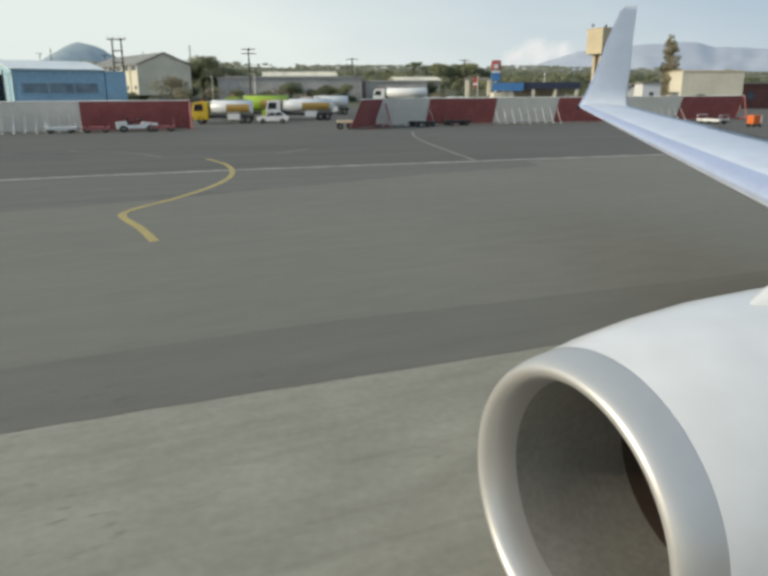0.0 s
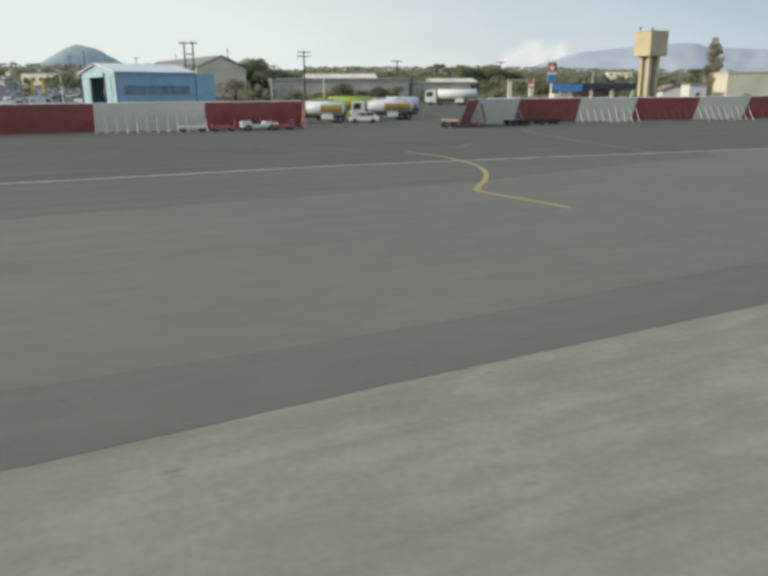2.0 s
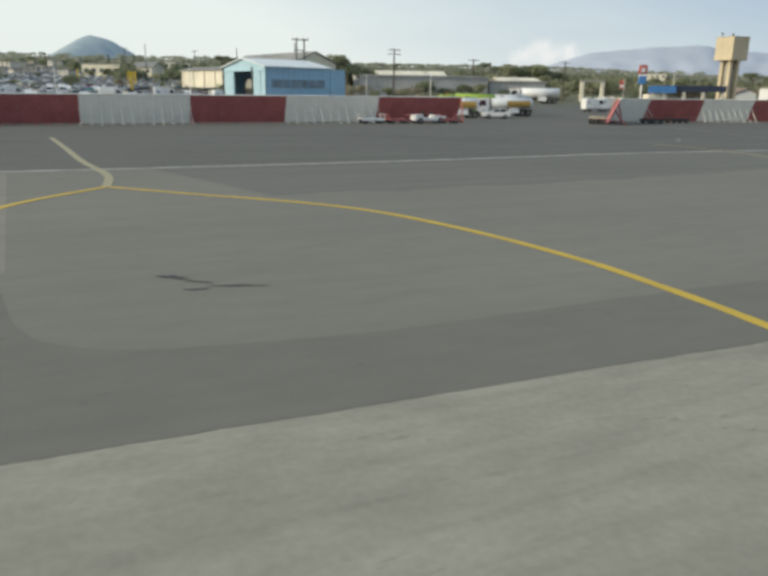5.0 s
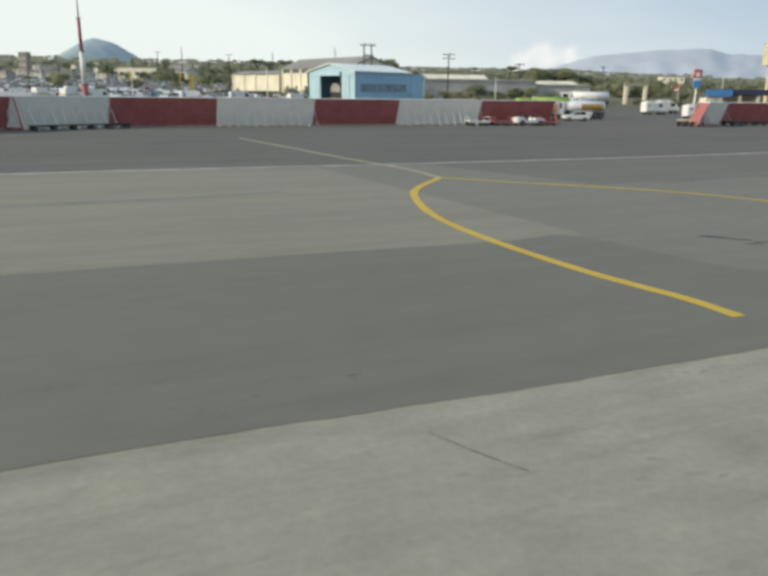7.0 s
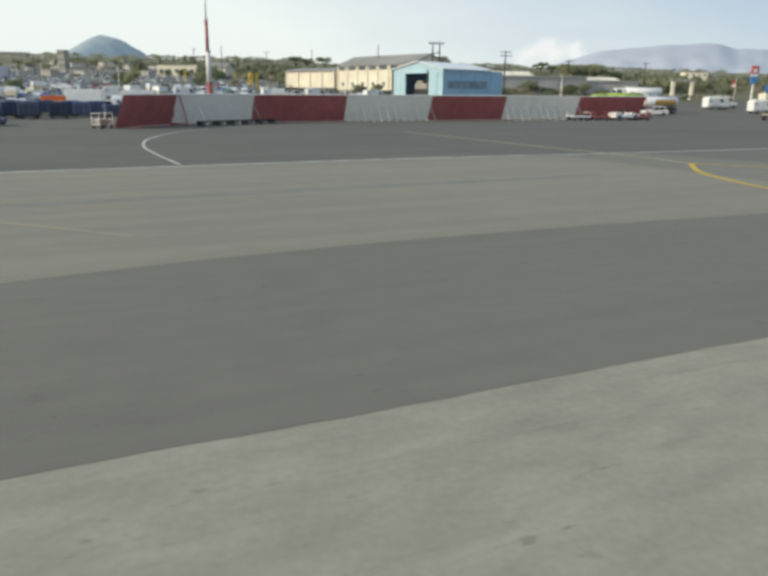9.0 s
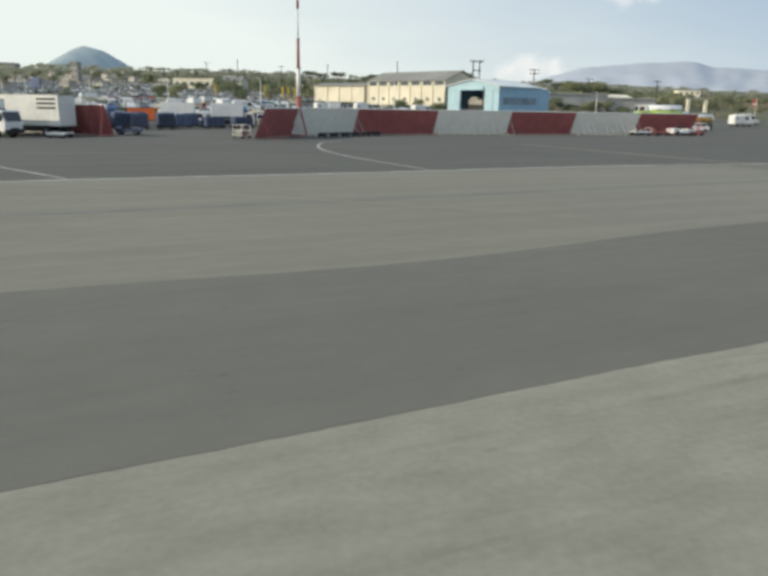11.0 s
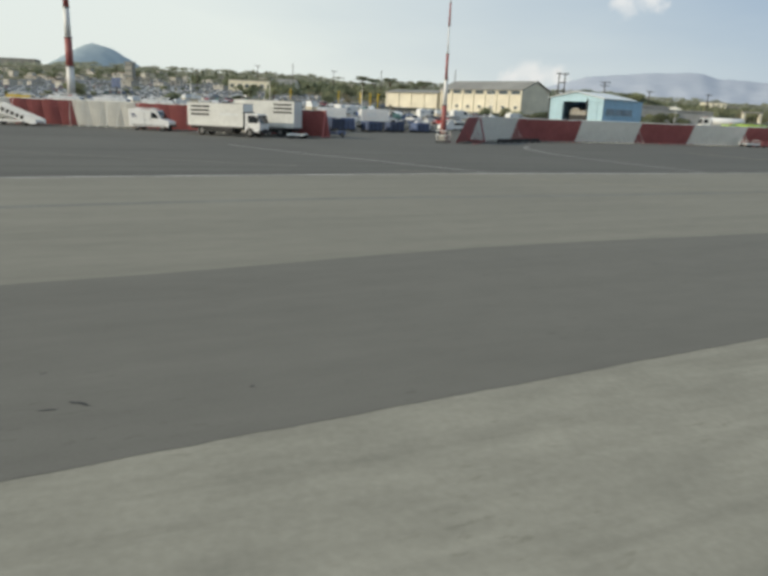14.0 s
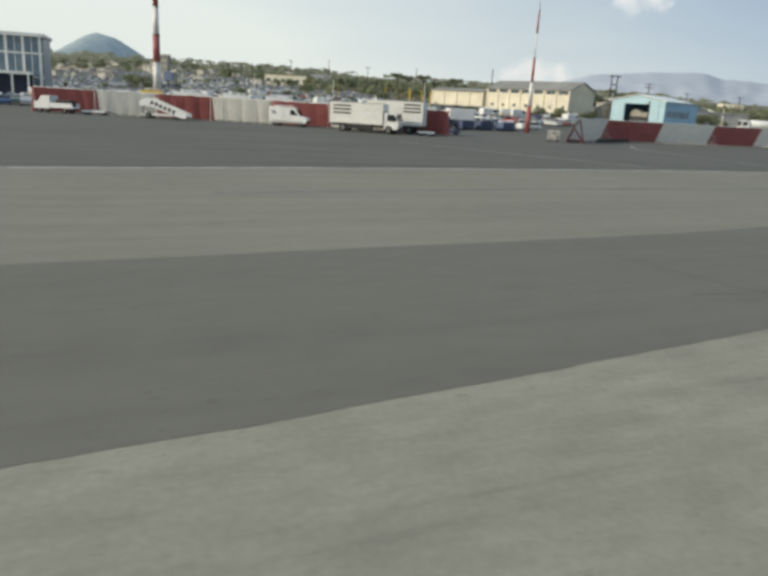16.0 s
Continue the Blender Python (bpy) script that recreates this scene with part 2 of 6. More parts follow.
M_GOLD = mat("ochre_tank_paint", (0.42, 0.27, 0.07), 0.4, var=0.08)
M_SILVER = mat("brushed_tank_metal", (0.74, 0.76, 0.76), 0.4, 0.12, var=0.08)
M_ORANGE = mat("orange_paint", (0.72, 0.16, 0.03), 0.5, var=0.1)
# one blue sheeting in two tones: paler as sunlit front, deeper as shaded sides
M_HFRONT = mat("sunlit_blue_sheet", (0.37, 0.54, 0.61), 0.5, var=0.07, scale=0.4, fine=3)
M_HSIDE = mat("shaded_blue_sheet", (0.30, 0.49, 0.63), 0.55, var=0.1, scale=0.3, fine=3)
M_HROOF = mat("white_roof_sheet", (0.76, 0.80, 0.79), 0.45, var=0.08, scale=0.3, fine=4)
M_DGLASS = mat("dusty_window_glass", (0.10, 0.13, 0.15), 0.2, var=0.3, scale=0.5)
M_PGLASS = mat("pale_dusty_glass", (0.19, 0.26, 0.31), 0.35, var=0.25, scale=0.8)
M_CREAM = mat("cream_plaster", (0.74, 0.69, 0.55), 0.85, var=0.1, scale=0.2, fine=3, rand=0.08)
M_BEIGE = mat("beige_plaster", (0.60, 0.52, 0.38), 0.85, var=0.1, scale=0.15, fine=3)
M_GREYW = mat("weathered_concrete_wall", (0.35, 0.335, 0.295), 0.9, var=0.18, scale=0.12, fine=1.5)
M_WALLG = mat("pale_grey_wall", (0.47, 0.455, 0.43), 0.9, var=0.15, scale=0.15, fine=1.5)
M_ROOFG = mat("grey_sheet_roof", (0.27, 0.265, 0.24), 0.7, var=0.15, scale=0.2, fine=2)
M_HOUSE = mat("house_plaster", (0.55, 0.52, 0.46), 0.85, var=0.12, rand=0.3)
M_TILE = mat("house_roof", (0.30, 0.22, 0.17), 0.85, var=0.15, rand=0.3)
M_PINK = mat("dark_red_shed_wall", (0.16, 0.06, 0.05), 0.8, var=0.2)
M_NAVY = mat("navy_canopy", (0.035, 0.045, 0.08), 0.5, var=0.1)
M_SKYB = mat("bright_blue_panel", (0.08, 0.24, 0.52), 0.45, var=0.08)
M_REDP = mat("bright_red_panel", (0.50, 0.10, 0.08), 0.45, var=0.08)
M_MRED = mat("red_mast_paint", (0.34, 0.10, 0.09), 0.5, var=0.15, scale=0.5)
M_MWHITE = mat("white_mast_paint", (0.72, 0.71, 0.68), 0.5, var=0.08, scale=0.5)
M_TOWER = mat("ochre_concrete", (0.58, 0.49, 0.33), 0.85, var=0.12, scale=0.3, fine=3)
M_WOODP = mat("weathered_pole_wood", (0.10, 0.085, 0.07), 0.9, var=0.2)
M_BARK = mat("tree_bark", (0.09, 0.065, 0.045), 0.95, var=0.25, fine=8, bump=0.4)
# leaf colours raised above natural tone, partly to stand in for haze
M_LEAF = leaf_mat("olive_foliage", (0.36, 0.37, 0.23), (0.26, 0.275, 0.165))
M_LEAFD = leaf_mat("dark_foliage", (0.265, 0.29, 0.185), (0.19, 0.21, 0.135))
M_LEAFB = leaf_mat("brown_foliage", (0.40, 0.36, 0.25), (0.29, 0.26, 0.18))
# far leaves get a paler copy of the foliage, haze put into colour
M_LEAFF = leaf_mat("haze_paled_foliage", (0.44, 0.45, 0.35), (0.34, 0.355, 0.27))
# the blue-grey of distance haze is mixed into the hill's own colour
M_HILL = mat("haze_tinted_hill", (0.42, 0.485, 0.50), 1.0, scale=0.006, fine=0.03, bump=0.3, col2=(0.34, 0.405, 0.43), spec=0.0)
# mountain base colour lifted towards the pale sky to imitate haze
M_MOUNT = mat("haze_tinted_mountain", (0.47, 0.505, 0.565), 1.0, scale=0.0022, fine=0.012, bump=0.0, col2=(0.41, 0.45, 0.515), spec=0.0)
M_APAINT = mat("white_aircraft_paint", (0.74, 0.735, 0.72), 0.36, var=0.03, scale=0.5, fine=4, bump=0.01, coat=0.4)
M_WING = mat("grey_wing_paint", (0.655, 0.70, 0.78), 0.5, var=0.04, scale=0.5, fine=3, bump=0.02)
M_WLET = mat("white_winglet_paint", (0.86, 0.87, 0.89), 0.4, var=0.03, scale=0.5, fine=3, bump=0.01)
M_SLAT = mat("bare_leading_edge_metal", (0.50, 0.56, 0.73), 0.36, 0.4, var=0.05)
M_LIP = mat("brushed_inlet_lip_metal", (0.60, 0.585, 0.56), 0.42, 0.62, var=0.02, scale=0.6, fine=6, bump=0.0)
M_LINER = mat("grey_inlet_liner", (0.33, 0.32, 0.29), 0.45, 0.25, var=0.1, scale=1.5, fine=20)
# darker than the liner: stepped colours imitate shade deepening into the inlet
M_CASE = mat("shade_toned_fan_case", (0.10, 0.075, 0.06), 0.4, 0.3, var=0.1)
M_FAN = mat("dark_titanium_blade", (0.10, 0.095, 0.09), 0.4, 0.8, var=0.15)
M_CAR = [mat("car_paint_" + n, c, 0.3, 0.0, var=0.05, coat=0.4) for n, c in (
    ("white", (0.75, 0.75, 0.74)), ("silver", (0.45, 0.46, 0.47)), ("grey", (0.16, 0.17, 0.18)), ("blue", (0.05, 0.10, 0.24)),
    ("green", (0.06, 0.16, 0.13)), ("red", (0.34, 0.04, 0.04)), ("cream", (0.58, 0.52, 0.38)))]


# ---- mesh helpers ----
def part(name, bm, material, parent=None, label="", smooth=False):
    me = bpy.data.meshes.new(name)
    bm.normal_update()
    bm.to_mesh(me)
    bm.free()
    me.materials.append(material)
    if smooth:
        for p in me.polygons:
            p.use_smooth = True
    ob = new(name, me)
    if parent is not None:
        ob.parent = parent
    if label:
        ob["label"] = label
    return ob


def thing(name, m, label, category, group="", kind=""):
    ob = new(name)
    ob.empty_display_size = 0.3
    ob.matrix_world = m
    return tagged(ob, label, category, group, kind)


def box(bm, c, s, bevel=0.0, turn=0.0):
    r = bmesh.ops.create_cube(bm, size=1.0)
    vs = r["verts"]
    bmesh.ops.scale(bm, vec=s, verts=vs)
    if bevel:
        es = list({e for v in vs for e in v.link_edges})
        out = bmesh.ops.bevel(bm, geom=es, offset=bevel, segments=2, affect="EDGES", profile=0.6)
        vs = list({v for f in out["faces"] for v in f.verts} | {v for v in vs if v.is_valid})
    if turn:
        bmesh.ops.rotate(bm, cent=(0, 0, 0), matrix=Matrix.Rotation(turn, 3, "Z"), verts=vs)
    bmesh.ops.translate(bm, vec=c, verts=vs)
    return bm


def boxes(items, bevel=0.0):
    bm = bmesh.new()
    for c, s in items:
        box(bm, c, s, bevel)
    return bm


def tube(bm, p, q, r0, r1=None, seg=12, caps=True):
    p, q = Vector(p), Vector(q)
    d = q - p
    m = Matrix.Translation((p + q) / 2) @ d.to_track_quat("Z", "Y").to_matrix().to_4x4()
    bmesh.ops.create_cone(bm, cap_ends=caps, segments=seg, radius1=r0, radius2=r0 if r1 is None else r1, depth=d.length, matrix=m)
    return bm


def tubes(items, seg=10):
    bm = bmesh.new()
    for it in items:
        tube(bm, *it, seg=seg)
    return bm


def profile(pts, y0, y1, bevel=0.0):
    """A side outline in x and z, drawn out from y0 to y1."""
    bm = bmesh.new()
    a = [bm.verts.new((x, y0, z)) for x, z in pts]
    b = [bm.verts.new((x, y1, z)) for x, z in pts]
    n = len(pts)
    bm.faces.new(a)
    bm.faces.new(b[::-1])
    for i in range(n):
        bm.faces.new((a[i], b[i], b[(i + 1) % n], a[(i + 1) % n]))
    bmesh.ops.recalc_face_normals(bm, faces=bm.faces)
    if bevel:
        bmesh.ops.bevel(bm, geom=list(bm.edges), offset=bevel, segments=2, affect="EDGES", profile=0.6)
    return bm


def lathe(pts, seg=64, axis="x"):
    """Turns points (along, radius) about the x axis."""
    bm = bmesh.new()
    rings = []
    for a, r in pts:
        rings.append([bm.verts.new((a, r * math.cos(k * math.tau / seg), r * math.sin(k * math.tau / seg))) for k in range(seg)])
    for u, v in zip(rings, rings[1:]):
        for k in range(seg):
            bm.faces.new((u[k], u[(k + 1) % seg], v[(k + 1) % seg], v[k]))
    bmesh.ops.recalc_face_normals(bm, faces=bm.faces)
    return bm


def wheel(parent, x, y, r=0.5, w=0.28, rim=M_RIM):
    bm = lathe([(-w / 2, r * 0.55), (-w / 2, r * 0.9), (-w * 0.35, r), (w * 0.35, r), (w / 2, r * 0.9), (w / 2, r * 0.55)], 20)
    bmesh.ops.rotate(bm, cent=(0, 0, 0), matrix=Matrix.Rotation(math.pi / 2, 3, "Z"), verts=bm.verts)
    t = part("wheel", bm, M_RUBBER, parent, smooth=True)
    t.location = (x, y, r)
    bm = bmesh.new()
    tube(bm, (0, -w * 0.42, 0), (0, w * 0.42, 0), r * 0.56, seg=16)
    tube(bm, (0, -w * 0.5, 0), (0, w * 0.5, 0), r * 0.2, seg=10)
    part("rim", bm, rim, t)
    return t


# ---- the lie of the land ----
FX, FY = -0.41, 0.912           # away from the apron, square to the blast fences


def depth(x, y):
    return FX * x + FY * y


def land(x, y):
    d = depth(x, y)
    foot = 96 + 1.5 * max(0.0, min(90.0, -55 - (FY * x - FX * y)))   # the apron reaches further back towards the terminal
    h = 0.03 * max(0.0, min(d, 250) - foot)
    if d > 250:
        h += 0.04 * (min(d, 500) - 250)
    if d > 500:
        h += 0.058 * (min(d, 900) - 500) + 0.008 * max(0, min(d, 1400) - 900)
    return h


def at(x, y, turn=0.0, up=0.0):
    return pose(x, y, land(x, y) + up, 0, 0, turn)


# ---- ground ----
def ground_sheet():
    bm = bmesh.new()
    ds = [-3500, -900, -300, -120, -40, 0, 30, 60] + list(range(96, 320, 7)) + [330, 350, 370, 390, 420, 450, 480, 500, 540, 600, 700, 800, 950, 1100, 1400, 1700, 2600, 4600]
    ts = [-4500, -2500, -1400, -800, -500, -350, -280, -240] + list(range(-215, 30, 10)) + [50, 75, 100, 130, 160, 200, 240, 290, 350, 550, 900, 1600, 2800, 4500]
    g = []
    for d in ds:
        row = []
        for t in ts:
            x, y = FX * d + FY * t, FY * d - FX * t
            z = land(x, y)
            if d > 200:
                z += noise.noise((x * 0.006, y * 0.006, 3)) * min(3, (d - 200) * 0.006)
            row.append(bm.verts.new((x, y, z)))
        g.append(row)
    for i in range(len(ds) - 1):
        for j in range(len(ts) - 1):
            f = bm.faces.new((g[i][j], g[i][j + 1], g[i + 1][j + 1], g[i + 1][j]))
            right = ts[j] > 10
            f.material_index = 0 if ds[i + 1] <= (138 if right else 310) and abs(ts[j]) < 600 else 1
    bmesh.ops.recalc_face_normals(bm, faces=bm.faces)
    ob = part("ground", bm, M_FAR)
    ob.data.materials.append(M_EARTH)
    if ob.data.polygons[0].normal.z < 0:
        ob.data.flip_normals()
    return tagged(ob, "grey asphalt airport apron running into dry rising ground", "ground", kind="structure")


ground_sheet()


def along(line, step):
    """Points every step metres on a line of corners, rounded between them."""
    v = [Vector((*p, 0)) for p in line]
    v = [v[0] * 2 - v[1]] + v + [v[-1] * 2 - v[-2]]
    out = []
    for i in range(1, len(v) - 2):
        a, b, c, d = v[i - 1:i + 3]
        n = max(1, int((c - b).length / step))
        for k in range(n):
            t = k / n
            out.append(0.5 * (2 * b + (c - a) * t + (2 * a - 5 * b + 4 * c - d) * t * t + (3 * b - a - 3 * c + d) * t ** 3))
    return out + [v[-2]]


def zone(name, near, far, z, material, label, rag=0.05, step=0.16):
    """A laid area between two lines that run the same way, with ragged edges."""
    a, b = along(near, step), along(far, step)
    n = max(len(a), len(b))
    pick = lambda s, i: s[min(len(s) - 1, round(i * (len(s) - 1) / (n - 1)))]
    bm = bmesh.new()
    rows = []
    for i in range(n):
        p, q = pick(a, i).copy(), pick(b, i).copy()
        for k, v in enumerate((p, q)):
            w = noise.noise((v.x * 4.1, v.y * 4.1, k + 9)) * rag * 0.6 + noise.noise((v.x * 0.35, v.y * 0.35, k)) * rag * 1.6 + noise.noise((v.x * 1.7, v.y * 1.7, k + 5)) * rag
            v.y += w
        rows.append((bm.verts.new((p.x, p.y, z)), bm.verts.new((q.x, q.y, z))))
    for (p, q), (r, s) in zip(rows, rows[1:]):
        f = bm.faces.new((p, r, s, q))
    bmesh.ops.recalc_face_normals(bm, faces=bm.faces)
    ob = part(name, bm, material)
    if sum(p.normal.z for p in ob.data.polygons) < 0:
        ob.data.flip_normals()
    return tagged(ob, label, "pavement", kind="structure")


EDGE_A = [(60, 33.5), (30, 21), (12, 13.6), (2.25, 9.7), (-4.3, 7.05), (-11.5, 3.4), (-18.6, -0.38), (-24.4, -3.0), (-33, -6.55), (-41.8, -10.2), (-46.8, -12.2), (-57.0, -16.98), (-60.2, -18.4),
          (-76.8, -26.4), (-80.5, -28.15), (-84.1, -29.98), (-87.5, -31.8), (-96.2, -36.5), (-107.2, -42.8), (-120, -49.8), (-160, -72)]
EDGE_B = [(60, 36.5), (30, 23.5), (7.8, 14.2), (-2.2, 10.45), (-12.8, 4.9), (-24.4, -0.1), (-31, -3.0), (-35, -3.4), (-38, 0.2), (-40.5, -0.7), (-50.9, -4.7),
          (-59.8, -8.9), (-68.3, -14.1), (-77.5, -17.9), (-87.9, -22.5), (-96.7, -27.6), (-108.9, -33.9), (-120, -39.8), (-160, -62)]
LINE_W = [(60, 57), (20, 43.8), (5.4, 39.3), (-12.7, 33.3), (-27.4, 26.4), (-42, 20.2), (-56.6, 14.6), (-72, 7.3), (-84.3, 1.8), (-96.9, -4.8), (-111.2, -12.8), (-121.6, -19.3), (-160, -40)]
zone("pavement_concrete", [(p[0] + 18, p[1] - 42) for p in EDGE_A], [(p[0] - 0.2, p[1] + 0.45) for p in EDGE_A], 0.004, M_CONC, "pale worn concrete taxiway strip", 0.06)
zone("pavement_dark", EDGE_A, EDGE_B, 0.008, M_DARK, "newer dark asphalt strip beside the concrete", 0.03)
zone("pavement_worn", [(x, y - 0.5) for x, y in EDGE_B if x > -36] + [(-42.4, -1.9)], [p for p in LINE_W if p[0] > -30] + [(-53, 15.6)], 0.005, M_MID, "worn brownish grey asphalt", 0.08)
zone("pavement_bleached", [(-37.7, 0.5), (-40.6, -1.0)] + [(x, y - 0.5) for x, y in EDGE_B if x < -45], [(-46.5, 17.6)] + [p for p in LINE_W if p[0] < -50], 0.006, M_TAN, "bleached tan-grey asphalt with tyre streaks", 0.08)

zone("pavement_dull_band", [(8, 36.6), (-2, 29.8), (-7.8, 25.2), (-12.9, 22.2), (-19.8, 18.3), (-26.4, 15.2), (-34, 12)], [(8, 39.6), (5.4, 38.9), (-12.7, 32.9), (-27.4, 26.0), (-41, 20.2)], 0.0085, M_BAND,
     "dull darker asphalt along the edge line", 0.3)


def ribbon(name, line, width, material, label, z=0.013, step=0.4, fade=0.0):
    p = along(line, step)
    bm = bmesh.new()
    rows = []
    for i, v in enumerate(p):
        d = (p[min(i + 1, len(p) - 1)] - p[max(i - 1, 0)]).normalized()
        s = Vector((-d.y, d.x, 0)) * width / 2
        w = 1 + noise.noise((v.x * 1.3, v.y * 1.3, 7)) * 0.14
        rows.append((bm.verts.new(v + s * w + Vector((0, 0, z))), bm.verts.new(v - s * w + Vector((0, 0, z)))))
    for i, ((a, b), (c, d)) in enumerate(zip(rows, rows[1:])):
        if fade and noise.noise((p[i].x * 0.8, p[i].y * 0.8, 2)) > 1 - fade:
            continue
        bm.faces.new((a, c, d, b))
    ob = part(name, bm, material)
    if sum(q.normal.z for q in ob.data.polygons) < 0:
        ob.data.flip_normals()
    return tagged(ob, label, "road marking", "painted lines", "structure")


ribbon("marking_edge_line", LINE_W[1:], 0.30, M_WHITE_LINE, "faded white edge line across the apron", fade=0.12)
ribbon("marking_hook", [(-5.75, 17.7), (-6.75, 19.6), (-8.05, 21.8), (-8.0, 23.3), (-7.4, 25.5), (-6.85, 29.3), (-7.0, 33.3), (-8.2, 37.9), (-10.2, 41.8)], 0.26, M_YHOOK, "hooked yellow stand line on asphalt")
ribbon("marking_taxi_curve", [(-23.06, -8.5), (-23.21, -5.4), (-23.51, -3.6), (-24.0, -1.75), (-24.75, 0.3), (-25.68, 2.4), (-27.7, 5.6), (-30.3, 8.6), (-33, 10.4), (-36.85, 12.0), (-40.7, 13.7)], 0.28, M_YELLOW, "curved yellow taxi line", z=0.014)
ribbon("marking_stand_lead", [(-37.0, -6.8), (-37.5, -5.7), (-38.8, -3.7), (-40.4, -0.35), (-41.5, 2.9), (-42.0, 6.4), (-41.9, 9.7), (-40.7, 13.7)], 0.30, M_YELLOW, "bent yellow stand line", z=0.016)
ribbon("marking_stand_tail", [(-40.7, 13.7), (-42.2, 17.6), (-45.7, 23.4), (-50.4, 32), (-55.3, 40.8)], 0.36, M_YPALE, "thin yellow stand line", z=0.018)
ribbon("marking_white_loop", [(-66.9, 10.6), (-70.1, 16.6), (-72.7, 22.3), (-74.6, 29.3), (-74.9, 37.0), (-73.4, 42)], 0.2, M_WHITE_LINE, "curved white service road line", fade=0.1)
ribbon("marking_white_diagonal", [(-84.3, 2.4), (-88.1, 5.9), (-91.7, 9.1), (-98.3, 14.9), (-104, 21)], 0.2, M_WHITE_LINE, "white diagonal service road line", fade=0.2)
ribbon("marking_white_corner", [(5.2, 39.2), (4.2, 47.2), (3.3, 55.5), (2.8, 63), (3.0, 71)], 0.26, M_FADED, "white corner of a service road line", fade=0.2)


# ---- aircraft: wing and engine beside the cabin window ----
def aircraft():
    fwd = math.degrees(math.atan2(-0.421, -0.907))
    # local x forward, y to port, so starboard is -y
    root = thing("aircraft", pose(0.08, 0.02, 0, 0, 0, fwd), "white airliner wing with blended winglet and underslung jet engine", "aircraft")
    ex, ey, ez = -2.55, -2.88, 1.20
    # nacelle: outer cowl behind the bare metal lip
    nac = part("nacelle", lathe([(-0.165, 0.963), (-0.4, 1.012), (-0.8, 1.068), (-1.3, 1.11), (-1.9, 1.12), (-2.6, 1.08), (-3.3, 0.97), (-3.9, 0.82), (-3.9, 0.74), (-3.0, 0.76)], 96),
               M_APAINT, root, "glossy white engine cowling", True)
    nac.location = (ex, ey, ez)
    lip = [(-0.165, 0.962), (-0.08, 0.951), (0.0, 0.935), (0.05, 0.917), (0.085, 0.895), (0.10, 0.872), (0.096, 0.848), (0.08, 0.828), (0.05, 0.809), (0.0, 0.792), (-0.07, 0.778), (-0.15, 0.769)]
    part("inlet_lip", lathe(lip, 96), M_LIP, nac, "polished bare metal inlet lip", True)
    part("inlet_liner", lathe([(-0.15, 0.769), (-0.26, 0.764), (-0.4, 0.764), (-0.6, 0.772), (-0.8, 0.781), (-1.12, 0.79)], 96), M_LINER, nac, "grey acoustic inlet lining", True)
    part("fan_case", lathe([(-1.12, 0.79), (-1.3, 0.792), (-1.45, 0.795)], 96), M_CASE, nac, "fan case ring coloured dark as inlet shade", True)
    bm = bmesh.new()
    for k in range(24):
        a = k * math.tau / 24
        pr = []
        for r, tw, ch in ((0.2, 20, 0.16), (0.45, 40, 0.24), (0.79, 62, 0.30)):
            t = math.radians(tw)
            for s in (-1, 1):
                u = s * ch / 2
                off = u * math.sin(t)
                pr.append((Vector((-1.45 + u * math.cos(t), r * math.cos(a) - off * math.sin(a), r * math.sin(a) + off * math.cos(a)))))
        vs = [bm.verts.new(p) for p in pr]
        bm.faces.new((vs[0], vs[1], vs[3], vs[2]))
        bm.faces.new((vs[2], vs[3], vs[5], vs[4]))
    part("fan_blades", bm, M_FAN, nac, "dark titanium fan blades")
    part("spinner", lathe([(-1.15, 0.0), (-1.18, 0.06), (-1.28, 0.14), (-1.4, 0.2), (-1.5, 0.23)], 32), M_FAN, nac, "", True)
    # black disc closes the view behind the fan, painted as unlit depth
    bm = bmesh.new()
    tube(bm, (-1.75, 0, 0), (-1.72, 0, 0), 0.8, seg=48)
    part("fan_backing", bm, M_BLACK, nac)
    # strake, small seams and latch marks on the cowl
    for x0, ang, ln in ((-1.75, 52, 0.16), (-1.5, 66, 0.14), (-1.95, 38, 0.22)):
        a, r = math.radians(ang), 1.118
        p = Vector((x0, r * math.cos(a), r * math.sin(a)))
        q = Vector((x0 - ln, r * math.cos(a - 0.07), r * math.sin(a - 0.07)))
        part("cowl_mark", tubes([(p, q, 0.006)], 5), M_BLACK, nac)
    # pylon fairing over the cowl
    bm = bmesh.new()
    rows = []
    for x, w, h in ((-1.25, 0.03, 1.08), (-1.5, 0.17, 1.2), (-2.0, 0.26, 1.34), (-3.0, 0.29, 1.46), (-4.6, 0.28, 1.56)):
        row = [bm.verts.new((x, w * math.cos(t), 0.7 + (h - 0.7) * math.sin(t) ** 0.6)) for t in [0.001 + math.pi * k / 12 * 0.9994 for k in range(13)]]
        rows.append(row)
    for u, v in zip(rows, rows[1:]):
        for k in range(12):
            bm.faces.new((u[k], v[k], v[k + 1], u[k + 1]))
    bmesh.ops.recalc_face_normals(bm, faces=bm.faces)
    part("pylon", bm, M_APAINT, nac, "", True)

    # wing: sections at half span (from the window), leading edge, chord, height
    def section(y, le, chord, z, thick, twist=0.0):
        pts = []
        up = [(0, 0), (0.008, 0.022), (0.03, 0.04), (0.08, 0.058), (0.15, 0.068), (0.3, 0.072), (0.5, 0.06), (0.75, 0.032), (1, 0.003)]
